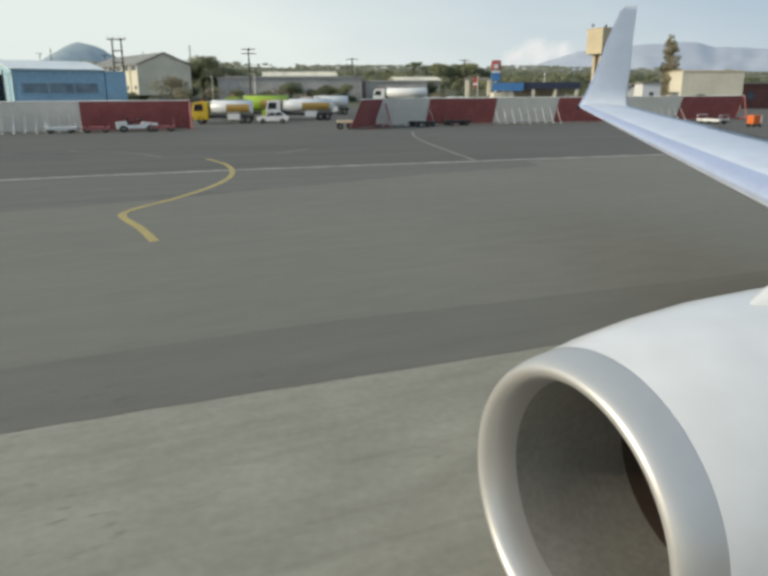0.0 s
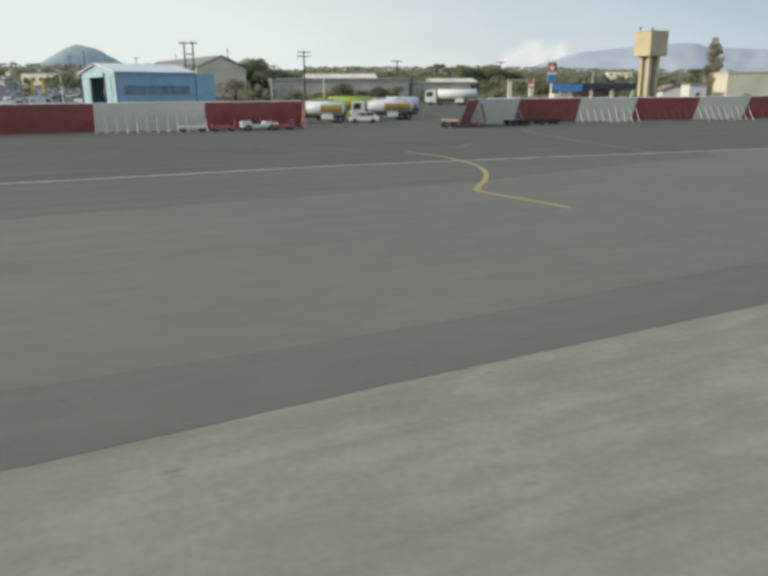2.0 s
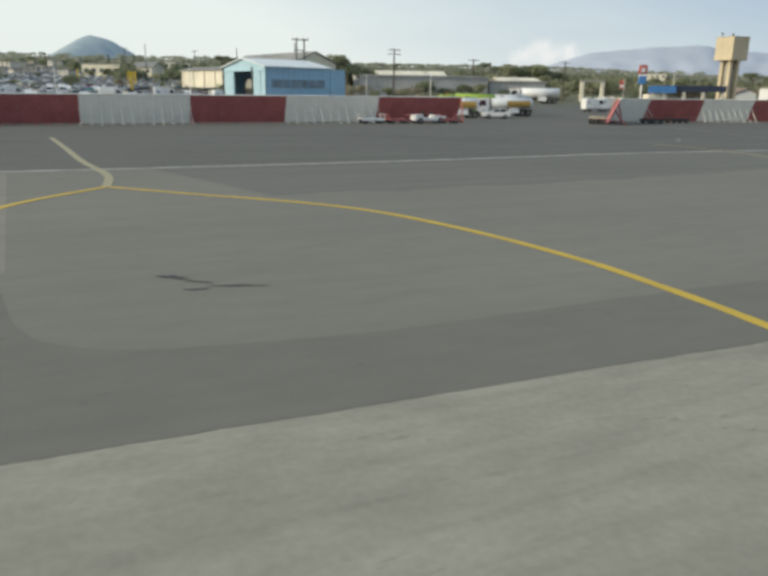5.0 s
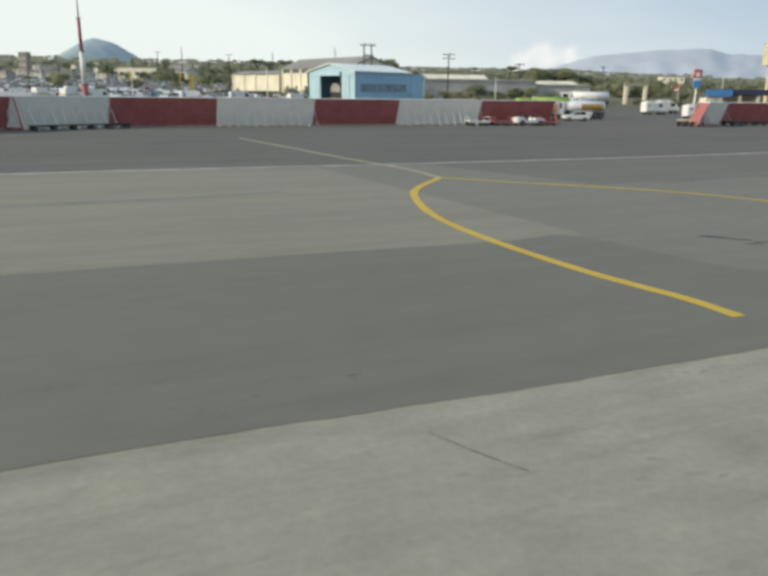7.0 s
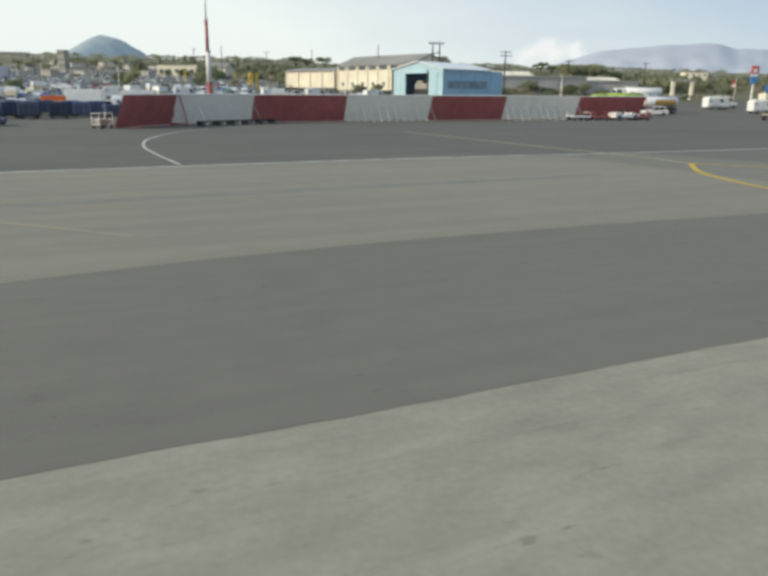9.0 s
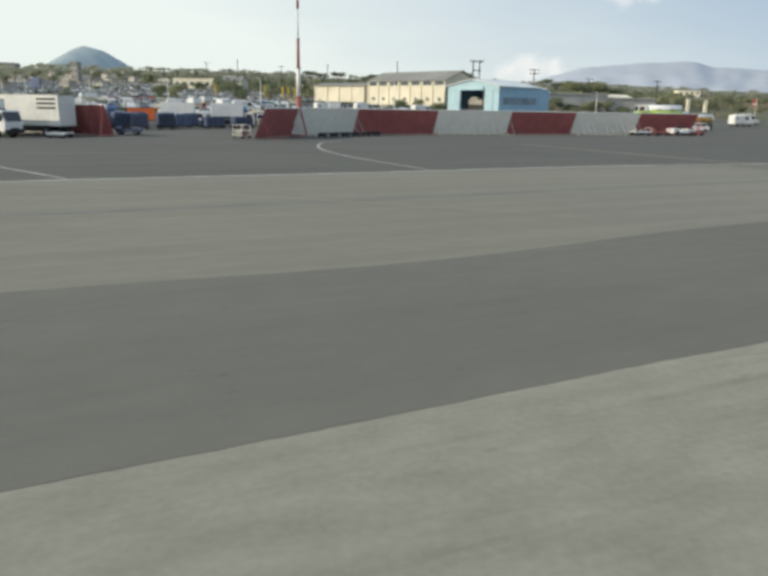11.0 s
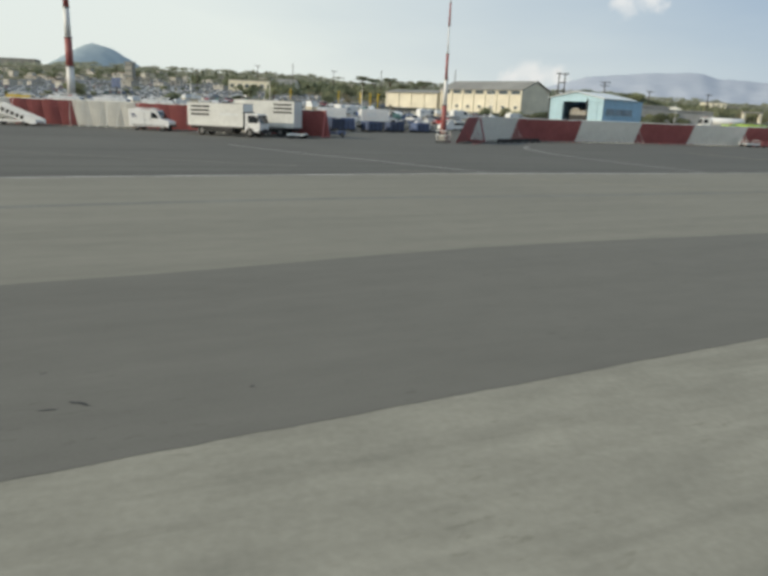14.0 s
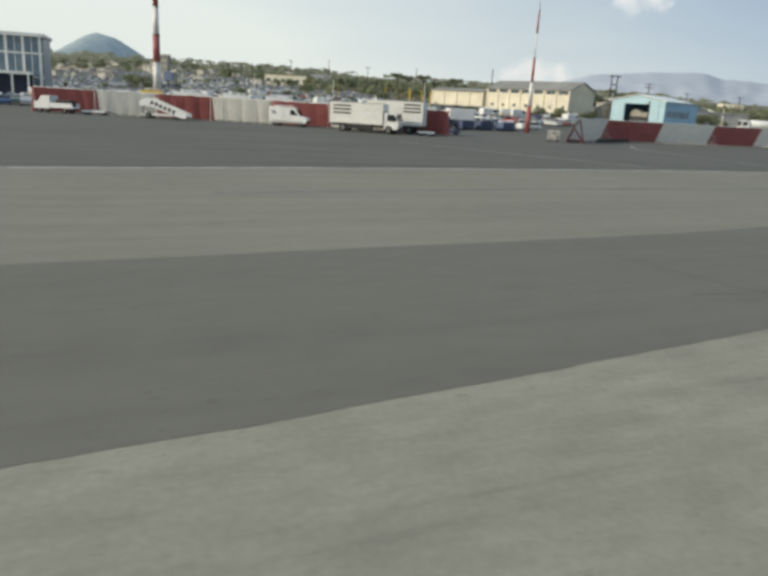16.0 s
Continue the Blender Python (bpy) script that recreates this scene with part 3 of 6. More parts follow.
        lo = [(0.97, -0.002), (0.7, -0.022), (0.4, -0.045), (0.2, -0.05), (0.08, -0.04), (0.03, -0.028), (0.008, -0.014)]
        for u, w in up + lo:
            x = le - u * chord
            pts.append((x, -y, z + w * chord * thick + (0.5 - u) * chord * math.tan(math.radians(twist))))
        return pts

    def skin(sections, name, material, span=None, label="", parent=root):
        bm = bmesh.new()
        rings = []
        for s in sections:
            rr = s if span is None else s[span[0]:span[1]]
            rings.append([bm.verts.new(p) for p in rr])
        n = len(rings[0])
        for u, v in zip(rings, rings[1:]):
            for k in range(n if span is None else n - 1):
                bm.faces.new((u[k], u[(k + 1) % n], v[(k + 1) % n], v[k]))
        if span is None:
            bm.faces.new(rings[0])
            bm.faces.new(rings[-1][::-1])
        bmesh.ops.recalc_face_normals(bm, faces=bm.faces)
        return part(name, bm, material, parent, label, True)

    S = [section(2.2, -5.6, 6.2, 1.75, 1.0), section(4.2, -7.1, 5.0, 2.02, 0.95), section(6.0, -8.12, 4.3, 2.24, 0.9), section(10, -10.25, 3.1, 2.62, 0.85),
         section(14, -12.35, 2.15, 3.02, 0.8), section(15.7, -13.22, 1.8, 3.2, 0.75)]
    wing = skin(S, "wing", M_WING, None, "pale grey painted wing")
    # bare metal leading edge and the dark line of the spoilers lie just over the skin
    lead = [[(x + 0.012 - i * 0.0, y, z + 0.006) for i, (x, y, z) in enumerate(s)] for s in S]
    skin([l[12:16] + l[0:4] for l in lead], "slat", M_SLAT, (0, 8), "bare metal leading edge slat", wing)
    skin([[(x + 0.006, y, z - 0.002) for x, y, z in l[15:16] + l[0:1]] for l in lead], "slat_nose", M_WING, (0, 2), "pale nose of the slat", wing)
    # winglet: blends up and outward, swept back
    W = []
    for y, z, le, ch, cant in ((15.7, 3.2, -13.22, 1.8, 6), (16.05, 3.26, -13.44, 1.72, 18), (16.3, 3.42, -13.76, 1.62, 45), (16.42, 3.7, -14.04, 1.46, 68), (16.58, 4.3, -14.46, 1.22, 77), (16.8, 5.1, -14.98, 0.92, 78), (16.98, 5.9, -15.52, 0.6, 78), (17.0, 6.05, -15.63, 0.5, 78)):
        c = math.radians(cant)
        ring = []
        for u, w in [(0, 0), (0.012, 0.014), (0.04, 0.018), (0.06, 0.0185), (0.35, 0.02), (0.7, 0.013), (0.97, 0.002), (1, 0.0), (0.7, -0.014), (0.35, -0.02), (0.04, -0.018), (0.012, -0.014)]:
            t = w * ch * 0.9
            ring.append((le - u * ch, -(y - t * math.sin(c)), z + t * math.cos(c)))
        W.append(ring)
    skin(W, "winglet", M_WLET, None, "upturned blended winglet")
    skin([[ring[k] for k in (11, 0, 1, 2)] for ring in [[(x + 0.012, y, z) for x, y, z in r] for r in W[:-1]]], "winglet_edge", M_SLAT, (0, 4), "bare metal leading edge of the winglet")
    bm = bmesh.new()
    tube(bm, (-13.33, -15.95, 3.2), (-13.5, -16.12, 3.24), 0.05, 0.02, 8)
    part("tip_light", bm, M_GLASS, root)
    for (y0, x0, z0), (y1, x1, z1) in (((6.4, -11.6, 2.46), (11.2, -13.25, 2.83)), ((6.4, -11.1, 2.5), (11.2, -12.9, 2.86))):
        part("spoiler_seam", tubes([((x0, -y0, z0), (x1, -y1, z1), 0.008)], 5), M_BLACK, root)


aircraft()


# ---- blast fences ----
FENCE_H, FENCE_W, FENCE_A = 3.0, 2.1, 1.3   # height, depth of the foot, apex over the foot


def fence_panel(parent, p, q, material, label, zigzag):
    """One coloured stretch along the far foot line p-q: ribbed sheets that lean over towards the apron, held by slim props
    on the apron side (slanting to and fro where zigzag)."""
    p, q = Vector((*p, 0)), Vector((*q, 0))
    d = q - p
    length = d.length
    d.normalize()
    near = Vector((d.y, -d.x, 0))
    lean = math.atan2(FENCE_A, FENCE_H)
    sheets = max(1, round(length / 1.85))
    for k in range(sheets):
        bm = bmesh.new()
        u0, u1 = length * k / sheets + 0.003, length * (k + 1) / sheets - 0.003
        rows, n, deep = [], 9, rng_f.uniform(0.04, 0.12)
        for i in range(n):
            u = u0 + (u1 - u0) * i / (n - 1)
            h = (deep if zigzag else 0.04) * math.sin(math.pi * i / (n - 1)) + 0.012 * (i % 2) + rng_f.uniform(-0.006, 0.006)
            out = near * math.cos(lean) * h
            rows.append([bm.verts.new(p + d * u + near * (FENCE_A * v) + Vector((0, 0, 0.06 + FENCE_H * v)) + out + near * t) for v in (0, 1) for t in (0, -0.03)])
        for a, b in zip(rows, rows[1:]):
            bm.faces.new((a[0], b[0], b[2], a[2]))
            bm.faces.new((a[1], a[3], b[3], b[1]))
            bm.faces.new((a[2], b[2], b[3], a[3]))
        part("sheet", bm, material, parent, label)
    props = max(2, round(length / 1.05))
    for k in range(props + 1):
        u = length * k / props
        foot = p + d * u + near * FENCE_W
        v = 0.98 if zigzag else 0.6
        top = p + d * (u + (0.42 if zigzag and k % 2 else -0.2 if zigzag else 0.0)) + near * (FENCE_A * v + 0.03) + Vector((0, 0, FENCE_H * v))
        bm = bmesh.new()
        tube(bm, foot, top, 0.026 if material is M_FWHITE else 0.012, seg=6)
        box(bm, foot + Vector((0, 0, 0.03)), (0.22, 0.22, 0.06))
        part("prop", bm, material, parent)


def fence_frame(parent, p, d, material):
    p, d = Vector((*p, 0)), Vector((*d, 0)).normalized()
    near = Vector((d.y, -d.x, 0))
    a, b, c = p, p + near * FENCE_W, p + near * FENCE_A + Vector((0, 0, FENCE_H + 0.1))
    bm = bmesh.new()
    for u, v in ((a, c), (b, c), (a + Vector((0, 0, 0.1)), b + Vector((0, 0, 0.1)))):
        tube(bm, u, v, 0.10, seg=4)
    part("end_frame", bm, material, parent, "painted A-shaped end frame")


rng_f = random.Random(5)


def blast_fence(name, feet, colours, label, zigzag=False):
    root = thing(name, pose(0, 0, 0), label, "blast fence", "blast fences")
    for p, q, c in zip(feet, feet[1:], colours):
        fence_panel(root, p, q, M_FRED if c == "r" else M_FWHITE, "red painted sheet" if c == "r" else "white painted sheet", zigzag)
    k = 0 if zigzag else 1
    fence_frame(root, feet[k], (feet[1][0] - feet[0][0], feet[1][1] - feet[0][1]), M_FRED)
    fence_frame(root, feet[-1], (feet[-1][0] - feet[-2][0], feet[-1][1] - feet[-2][1]), M_FRED)
    for p, q in zip(feet, feet[1:]):
        p, q = Vector((*p, 0)), Vector((*q, 0))
        d = (q - p).normalized()
        near = Vector((d.y, -d.x, 0)) * FENCE_A
        part("ridge_rail", tubes([(p + near + Vector((0, 0, FENCE_H + 0.05)), q + near + Vector((0, 0, FENCE_H + 0.05)), 0.06)], 6), M_FWHITE, root, "weathered ridge rail")
    return root


FENCE_L = [(-82.0, 41.8), (-79.5, 50.3), (-72.7, 58.2), (-62.4, 63.0), (-52.1, 67.6), (-42.2, 71.9), (-31.6, 76.2), (-21.4, 80.5)]
FENCE_R = [(-3.3, 75.4), (-1.0, 84.0), (5.2, 87.9), (13.7, 90.2), (21.7, 92.1), (31, 94.5), (39, 96.9), (48.5, 100.2)]
FENCE_B = [(-151, 46.5), (-143.2, 47.4), (-135.6, 48), (-128.1, 48.2), (-120.3, 47.9), (-112.3, 47.3), (-104, 46.2), (-96.8, 43.9)]
blast_fence("blast_fence", FENCE_L, "rwrwrwr", "red and white steel jet blast fence with slanting props")
blast_fence("blast_fence", FENCE_R, "rwrwrwr", "red and white steel jet blast fence with slanting props")
blast_fence("blast_fence", FENCE_B, "rwrwrwr", "red and white blast fence behind parked trucks", True)


# ---- large buildings ----
def hangar():
    # front wall from A to C, side wall from C to E, low annexe beyond
    A, C = Vector((-56.6, 105.4, 0)), Vector((-48.4, 96.5, 0))
    side = Vector((0.727, 0.686, 0))
    front = (C - A).normalized()
    width, long = (C - A).length, 12.2
    root = thing("hangar", Matrix.Translation((A.x, A.y, 0)) @ Matrix.Rotation(math.atan2(front.y, front.x), 4, "Z"),
                 "pale blue sheet metal hangar with an open sliding door", "hangar")
    z0 = 0.0
    eave, ridge = 7.0, 8.15
    L, W = long, width
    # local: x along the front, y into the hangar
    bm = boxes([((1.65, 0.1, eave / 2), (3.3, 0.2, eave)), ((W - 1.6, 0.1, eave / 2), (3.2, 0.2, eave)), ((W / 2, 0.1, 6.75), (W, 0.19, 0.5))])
    part("front_wall", bm, M_HFRONT, root, "blue front sheeting in the sunlit tone")
    gable = profile([(0, eave), (W, eave), (W / 2, ridge)], 0.02, 0.18)
    part("gable", gable, M_HFRONT, root)
    n = 26
    for i in range(n):
        part("side_sheet", boxes([((W - 0.1 + 0.02 * (i % 2), (i + 0.5) * L / n, eave / 2), (0.2, L / n - 0.03, eave))]), M_HSIDE, root, "blue ribbed sheeting in the shaded tone")
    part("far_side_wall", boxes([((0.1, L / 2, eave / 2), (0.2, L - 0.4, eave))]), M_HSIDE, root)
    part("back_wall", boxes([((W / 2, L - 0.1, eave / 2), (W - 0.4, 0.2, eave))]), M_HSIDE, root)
    for s in (0, 1):
        x0, x1 = (-0.35, W / 2) if s == 0 else (W / 2, W + 0.35)
        za, zb = (eave - 0.02, ridge + 0.12) if s == 0 else (ridge + 0.12, eave - 0.02)
        part("roof", profile([(x0, za), (x1, zb), (x1, zb + 0.14), (x0, za + 0.14)], -0.35, L + 0.2), M_HROOF, root, "white sheet roof")
    part("door_leaf", boxes([((2.1, -0.06, 3.2), (2.2, 0.08, 6.3)), ((2.1, -0.11, 3.2), (0.05, 0.03, 6.2))]), M_HFRONT, root, "slid open pale blue door leaf")
    part("door_leaf", boxes([((W - 2.2, -0.06, 3.2), (1.9, 0.08, 6.3)), ((W - 2.2, -0.11, 3.2), (0.05, 0.03, 6.2))]), M_HFRONT, root, "slid open pale blue door leaf")
    part("door_track", boxes([((W / 2, -0.1, 6.5), (W - 0.6, 0.16, 0.14))]), M_HFRONT, root)
    part("corner_post", boxes([((0.02, -0.06, eave / 2), (0.3, 0.12, eave))]), M_DSTEEL, root, "dark steel door post")
    part("door_post", boxes([((W * 0.72, -0.14, eave / 2), (0.2, 0.14, eave))]), M_DSTEEL, root, "dark steel door post")
    for k in range(3):
        w = part("window", boxes([((W + 0.03, 1.1 + 3.4 * k + 1.6, 4.6), (0.06, 3.3, 1.25))]), M_PGLASS, root, "long dusty window band")
        part("window_frame", boxes([((W + 0.05, 1.1 + 3.4 * k + 0.02, 4.6), (0.1, 0.09, 1.35)), ((W + 0.05, 1.1 + 3.4 * k + 1.6, 3.95), (0.1, 3.3, 0.09))]), M_HSIDE, w)
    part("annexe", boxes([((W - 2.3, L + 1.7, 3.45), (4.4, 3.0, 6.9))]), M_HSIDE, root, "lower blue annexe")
    part("floor_slab", boxes([((W / 2, L / 2, 0.04), (W - 0.4, L - 0.4, 0.07))]), M_CONC, root)
    # blocks added in place of a band of back-window light; the stand carries them
    part("stored_crate", boxes([((W / 2 + 0.1, 2.2, 4.35), (4.6, 1.2, 0.9)), ((W / 2 - 0.9, 2.2, 5.0), (1.6, 1.1, 0.5))], 0.03), M_GREYW, root, "grey blocks standing in for light from a back window")
    part("crate_stand", boxes([((W / 2, 2.3, 1.98), (4.9, 1.4, 3.84))], 0.03), M_DSTEEL, root, "dark stand added to carry the grey blocks")
    for x in (3.2, 4.9):
        part("stored_rack", boxes([((x + 0.6, L - 1.2, 1.6), (1.5, 0.6, 0.12)), ((x + 0.6, L - 1.2, 3.1), (1.5, 0.6, 0.12)), ((x, L - 1.2, 2), (0.1, 0.5, 3.9)), ((x + 0.6, L - 1.3, 3.6), (1.2, 0.5, 0.9))]), M_FWHITE, root)
    return root


hangar()


def shed(name, a, b, deep, eave, ridge, label, wall_m, roof_m, base=None, bays=0, band=None, gable_a=True, category="building", windows=()):
    """A gabled hall: its long front wall runs from a to b, and it goes deep metres back from there."""
    a, b = Vector((*a, 0)), Vector((*b, 0))
    u = (b - a).normalized()
    L = (b - a).length
    z = land(a.x, a.y) if base is None else base
    root = thing(name, Matrix.Translation((a.x, a.y, z)) @ Matrix.Rotation(math.atan2(u.y, u.x), 4, "Z"), label, category)
    t = 0.3
    bm = boxes([((L / 2, t / 2, eave / 2), (L, t, eave)), ((L / 2, deep - t / 2, eave / 2), (L, t, eave)), ((t / 2, deep / 2, eave / 2), (t, deep - 2 * t, eave)), ((L - t / 2, deep / 2, eave / 2), (t, deep - 2 * t, eave))])
    part("wall", bm, wall_m, root)
    for x in (0.02, L - 0.28):
        bm = bmesh.new()
        va = [bm.verts.new((x, y, zz)) for y, zz in ((0, eave), (deep, eave), (deep / 2, ridge))]
        vb = [bm.verts.new((x + 0.26, y, zz)) for y, zz in ((0, eave), (deep, eave), (deep / 2, ridge))]
        bm.faces.new(va)
        bm.faces.new(vb[::-1])
        for k in range(3):
            bm.faces.new((va[k], vb[k], vb[(k + 1) % 3], va[(k + 1) % 3]))
        bmesh.ops.recalc_face_normals(bm, faces=bm.faces)
        part("gable", bm, wall_m, root)
    for y0, y1, z0, z1 in ((-0.5, deep / 2, eave - 0.1, ridge + 0.1), (deep / 2, deep + 0.5, ridge + 0.1, eave - 0.1)):
        n = max(2, int(L / 1.6))
        for i in range(n):
            bm = bmesh.new()
            x0, x1 = -0.4 + (L + 0.8) * i / n, -0.4 + (L + 0.8) * (i + 1) / n - 0.04
            vs = [bm.verts.new(p) for p in ((x0, y0, z0), (x1, y0, z0), (x1, y1, z1), (x0, y1, z1), (x0, y0, z0 + 0.2), (x1, y0, z0 + 0.2), (x1, y1, z1 + 0.2), (x0, y1, z1 + 0.2))]
            for f in ((0, 1, 2, 3), (4, 5, 6, 7), (0, 1, 5, 4), (1, 2, 6, 5), (2, 3, 7, 6), (3, 0, 4, 7)):
                bm.faces.new([vs[k] for k in f])
            bmesh.ops.recalc_face_normals(bm, faces=bm.faces)
            part("roof_sheet", bm, roof_m, root)
    for i in range(bays + 1 if bays else 0):
        part("pilaster", boxes([((0.2 + (L - 0.4) * i / bays, -0.12, eave / 2), (0.45, 0.24, eave))]), wall_m, root)
    for i in range(bays):
        for w, h, zz, off in windows:
            f = part("window", boxes([(((i + 0.5 + off) * L / bays, -0.02, zz), (w, 0.08, h))]), M_DGLASS, root)
            part("sill", boxes([(((i + 0.5 + off) * L / bays, -0.08, zz - h / 2 - 0.05), (w + 0.2, 0.16, 0.1))]), wall_m, f)
    return root


# long cream warehouse behind the car park, grey gabled hall behind the hangar
shed("warehouse", (-72.0, 181.5), (-52.0, 157.5), 12, 6.3, 8.7, "long cream warehouse with buttressed wall and grey roof", M_CREAM, M_ROOFG, base=3.6, bays=7, windows=((1.0, 0.8, 1.6, 0.05), (3.1, 0.95, 5.65, 0.0)))
shed("low_warehouse", (-88.5, 196), (-73, 182.6), 9, 4.6, 5.3, "low cream storage building", M_CREAM, M_ROOFG, base=4.2, bays=4)


# ---- buildings across the field ----
def block(name, x, y, turn, w, d, h, label, wall_m, rows=1, cols=4, roof_m=M_ROOFG, win=(1.1, 1.1), base=None, category="building", flat=True, win_m=M_DGLASS, first=None, par=0.3):
    """A plain flat-roofed house: front wall along local x at y = 0, windows set in rows on front and sides."""
    z = land(x, y) if base is None else base
    root = thing(name, pose(x, y, z - 0.3, 0, 0, turn), label, category)
    h += 0.3
    part("wall", boxes([((w / 2, d / 2, h / 2), (w, d, h))], 0.03), wall_m, root)
    part("roof", boxes([((w / 2, d / 2, h + 0.09), (w + par * 2, d + par * 2, 0.18)), ((w / 2, d / 2, h + 0.25), (w * 0.92, d * 0.92, 0.14))]), roof_m, root)
    storey = h / rows
    for r in range(rows):
        for c in range(cols):
            wx, wz = (c + 0.5) * w / cols, storey * (r + 0.55)
            f = part("window", boxes([((wx, -0.02, wz), (win[0], 0.1, win[1]))]), win_m, root)
            part("sill", boxes([((wx, -0.09, wz - win[1] / 2 - 0.05), (win[0] + 0.2, 0.18, 0.09))]), wall_m, f)
    return root


def canopy():
    # low service building under a navy canopy on cream pillars, a kiosk with a blue fascia at its end
    root = thing("service_station", pose(21.6, 125.3, land(21.6, 125.3), 0, 0, 6), "low service building under a navy canopy", "building")
    W, D = 12.6, 6
    part("canopy_roof", boxes([((W / 2, D / 2, 4.5), (W, D, 1.1))], 0.04), M_NAVY, root, "navy blue canopy edge")
    for k in range(4):
        part("pillar", boxes([((0.5 + k * (W - 1) / 3, 0.4, 1.975), (0.5, 0.5, 3.95))]), M_CREAM, root)
    part("back_wall", boxes([((W / 2, D - 0.3, 1.975), (W - 1, 0.3, 3.95))]), M_BEIGE, root)
    for k in range(3):
        part("shutter", boxes([((2.3 + k * 4, D - 0.5, 1.4), (3.0, 0.08, 2.8))]), M_GREYW, root, "closed grey shutter")
    part("kiosk", boxes([((-0.7, 1.6, 1.7), (3.6, 2.4, 3.4))], 0.03), M_CREAM, root, "cream rendered kiosk")
    part("kiosk_window", boxes([((-0.9, 0.38, 1.9), (1.8, 0.06, 1.2))]), M_DGLASS, root)
    part("sign_band", boxes([((-0.2, -0.1, 4.3), (5.4, 0.2, 1.3))], 0.03), M_SKYB, root, "bright blue sign band")


canopy()


def sign_pylon():
    root = thing("sign_pylon", at(20.7, 134.7, 8), "tall sign pylon with rounded red head and blue panel", "sign")
    z0 = land(20.7, 134.7)
    part("mast", tubes([((0, 0, -0.2), (0, 0, 8.6 - z0), 0.16)]), M_FWHITE, root)
    part("head", boxes([((0, -0.1, 8.45 - z0), (1.75, 0.4, 1.75))], 0.3), M_REDP, root, "rounded red sign head")
    part("emblem", boxes([((-0.1, -0.33, 8.3 - z0), (0.75, 0.06, 0.85))], 0.1), M_WHITE, root, "white emblem")
    for z, h, m_, lb in ((7.35, 0.42, M_WHITE, "white sign panel"), (6.4, 1.45, M_SKYB, "blue sign panel")):
        part("panel", boxes([((0, -0.1, z - z0), (1.6, 0.35, h))], 0.04), m_, root, lb)
    r2 = thing("flag_pole", at(17.6, 136, 0), "slim pole with a red and white banner", "flag pole")
    part("pole", tubes([((0, 0, -0.2), (0, 0, 6.0), 0.06, 0.04)]), M_FWHITE, r2)
    part("banner", boxes([((-0.45, 0, 4.9), (0.8, 0.03, 1.7))]), M_REDP, r2)
    part("banner_stripe", boxes([((-0.45, -0.03, 4.6), (0.8, 0.02, 0.4))]), M_WHITE, r2)


sign_pylon()


def portal():
    root = thing("gate_portal", at(20.4, 180, 5), "cream concrete gate portal", "gate")
    for x in (0.4, 5.8):
        part("pillar", boxes([((x, 0, 2.7), (0.9, 0.8, 5.4))], 0.04), M_CREAM, root)
    part("lintel", boxes([((3.1, 0, 5.15), (6.6, 1.0, 0.55))], 0.04), M_GREYW, root)


portal()


def water_tower():
    root = thing("water_tower", at(43.9, 148.0, 24), "ochre concrete water tower with a square tank", "tower")
    z0 = land(43.9, 148.0)
    foot, top = 10.9 - z0, 15.6 - z0
    for x, y in ((-1.0, -1.0), (1.0, -1.0), (-1.0, 1.0), (1.0, 1.0)):
        part("leg", boxes([((x, y, foot / 2 - 0.2), (0.75, 0.75, foot + 0.4))], 0.04), M_TOWER, root)
    # grey block between the legs gives the shade of their gap as colour
    part("core", boxes([((0, 0, foot / 2), (1.3, 1.3, foot))]), M_GREYW, root, "grey core block standing in for the shaded gap")
    part("tank", boxes([((0, 0, (foot + top) / 2), (4.6, 4.6, top - foot))], 0.06), M_TOWER, root)
    part("tank_rim", boxes([((0, 0, top + 0.06), (4.8, 4.8, 0.14))]), M_TOWER, root)
    for x, y in ((-1.9, 1.2), (1.6, 1.5)):
        part("lamp_post", tubes([((x, y, top), (x, y, top + 0.9), 0.05), ((x, y, top + 0.6), (x, y, top + 1.0), 0.2)]), M_DSTEEL, root)


water_tower()
block("beige_terminal", 58.7, 144.2, 7, 13.0, 9, 7.35 - land(58.7, 144.2), "tall plain cream rendered service building", M_CREAM, 1, 0, roof_m=M_BEIGE, par=0.12)
block("dark_red_store", 72.2, 148, 12, 10, 8, 4.8, "dark red rendered store", M_PINK, 1, 2, win=(1.6, 1.5))
block("white_cabin", 50.6, 142.9, 10, 3.9, 3, 5.2 - land(50.6, 142.9), "small white site cabin", M_WHITE, 1, 1, win=(0.8, 1.4))
shed("white_hut", (52.7, 168), (52.7, 162), 4.9, 4.1 - land(52.7, 162), 5.15 - land(52.7, 162), "small white gabled hut with a red roof", M_WHITE, M_TILE, base=land(52.7, 162))
block("grey_store", -37, 166, 13, 33, 9, 5.2, "long weathered grey concrete store", M_WALLG, 1, 0, roof_m=M_WALLG)
block("grey_store", -4, 176, 10, 15, 8, 4.4, "weathered grey concrete store", M_WALLG, 1, 0, roof_m=M_WALLG)
shed("pale_roofed_barn", (-33, 205), (-13, 208), 9, 5.2, 6.4, "low barn with a pale cream roof", M_CREAM, M_CREAM)
shed("pale_roofed_barn", (4, 214), (17, 217), 8, 4.3, 5.2, "low barn with a pale cream roof", M_GREYW, M_CREAM)
block("hillside_block", 128, 446, -6, 14, 10, 7.5, "pale apartment block on a hillside", M_CREAM, 2, 4)
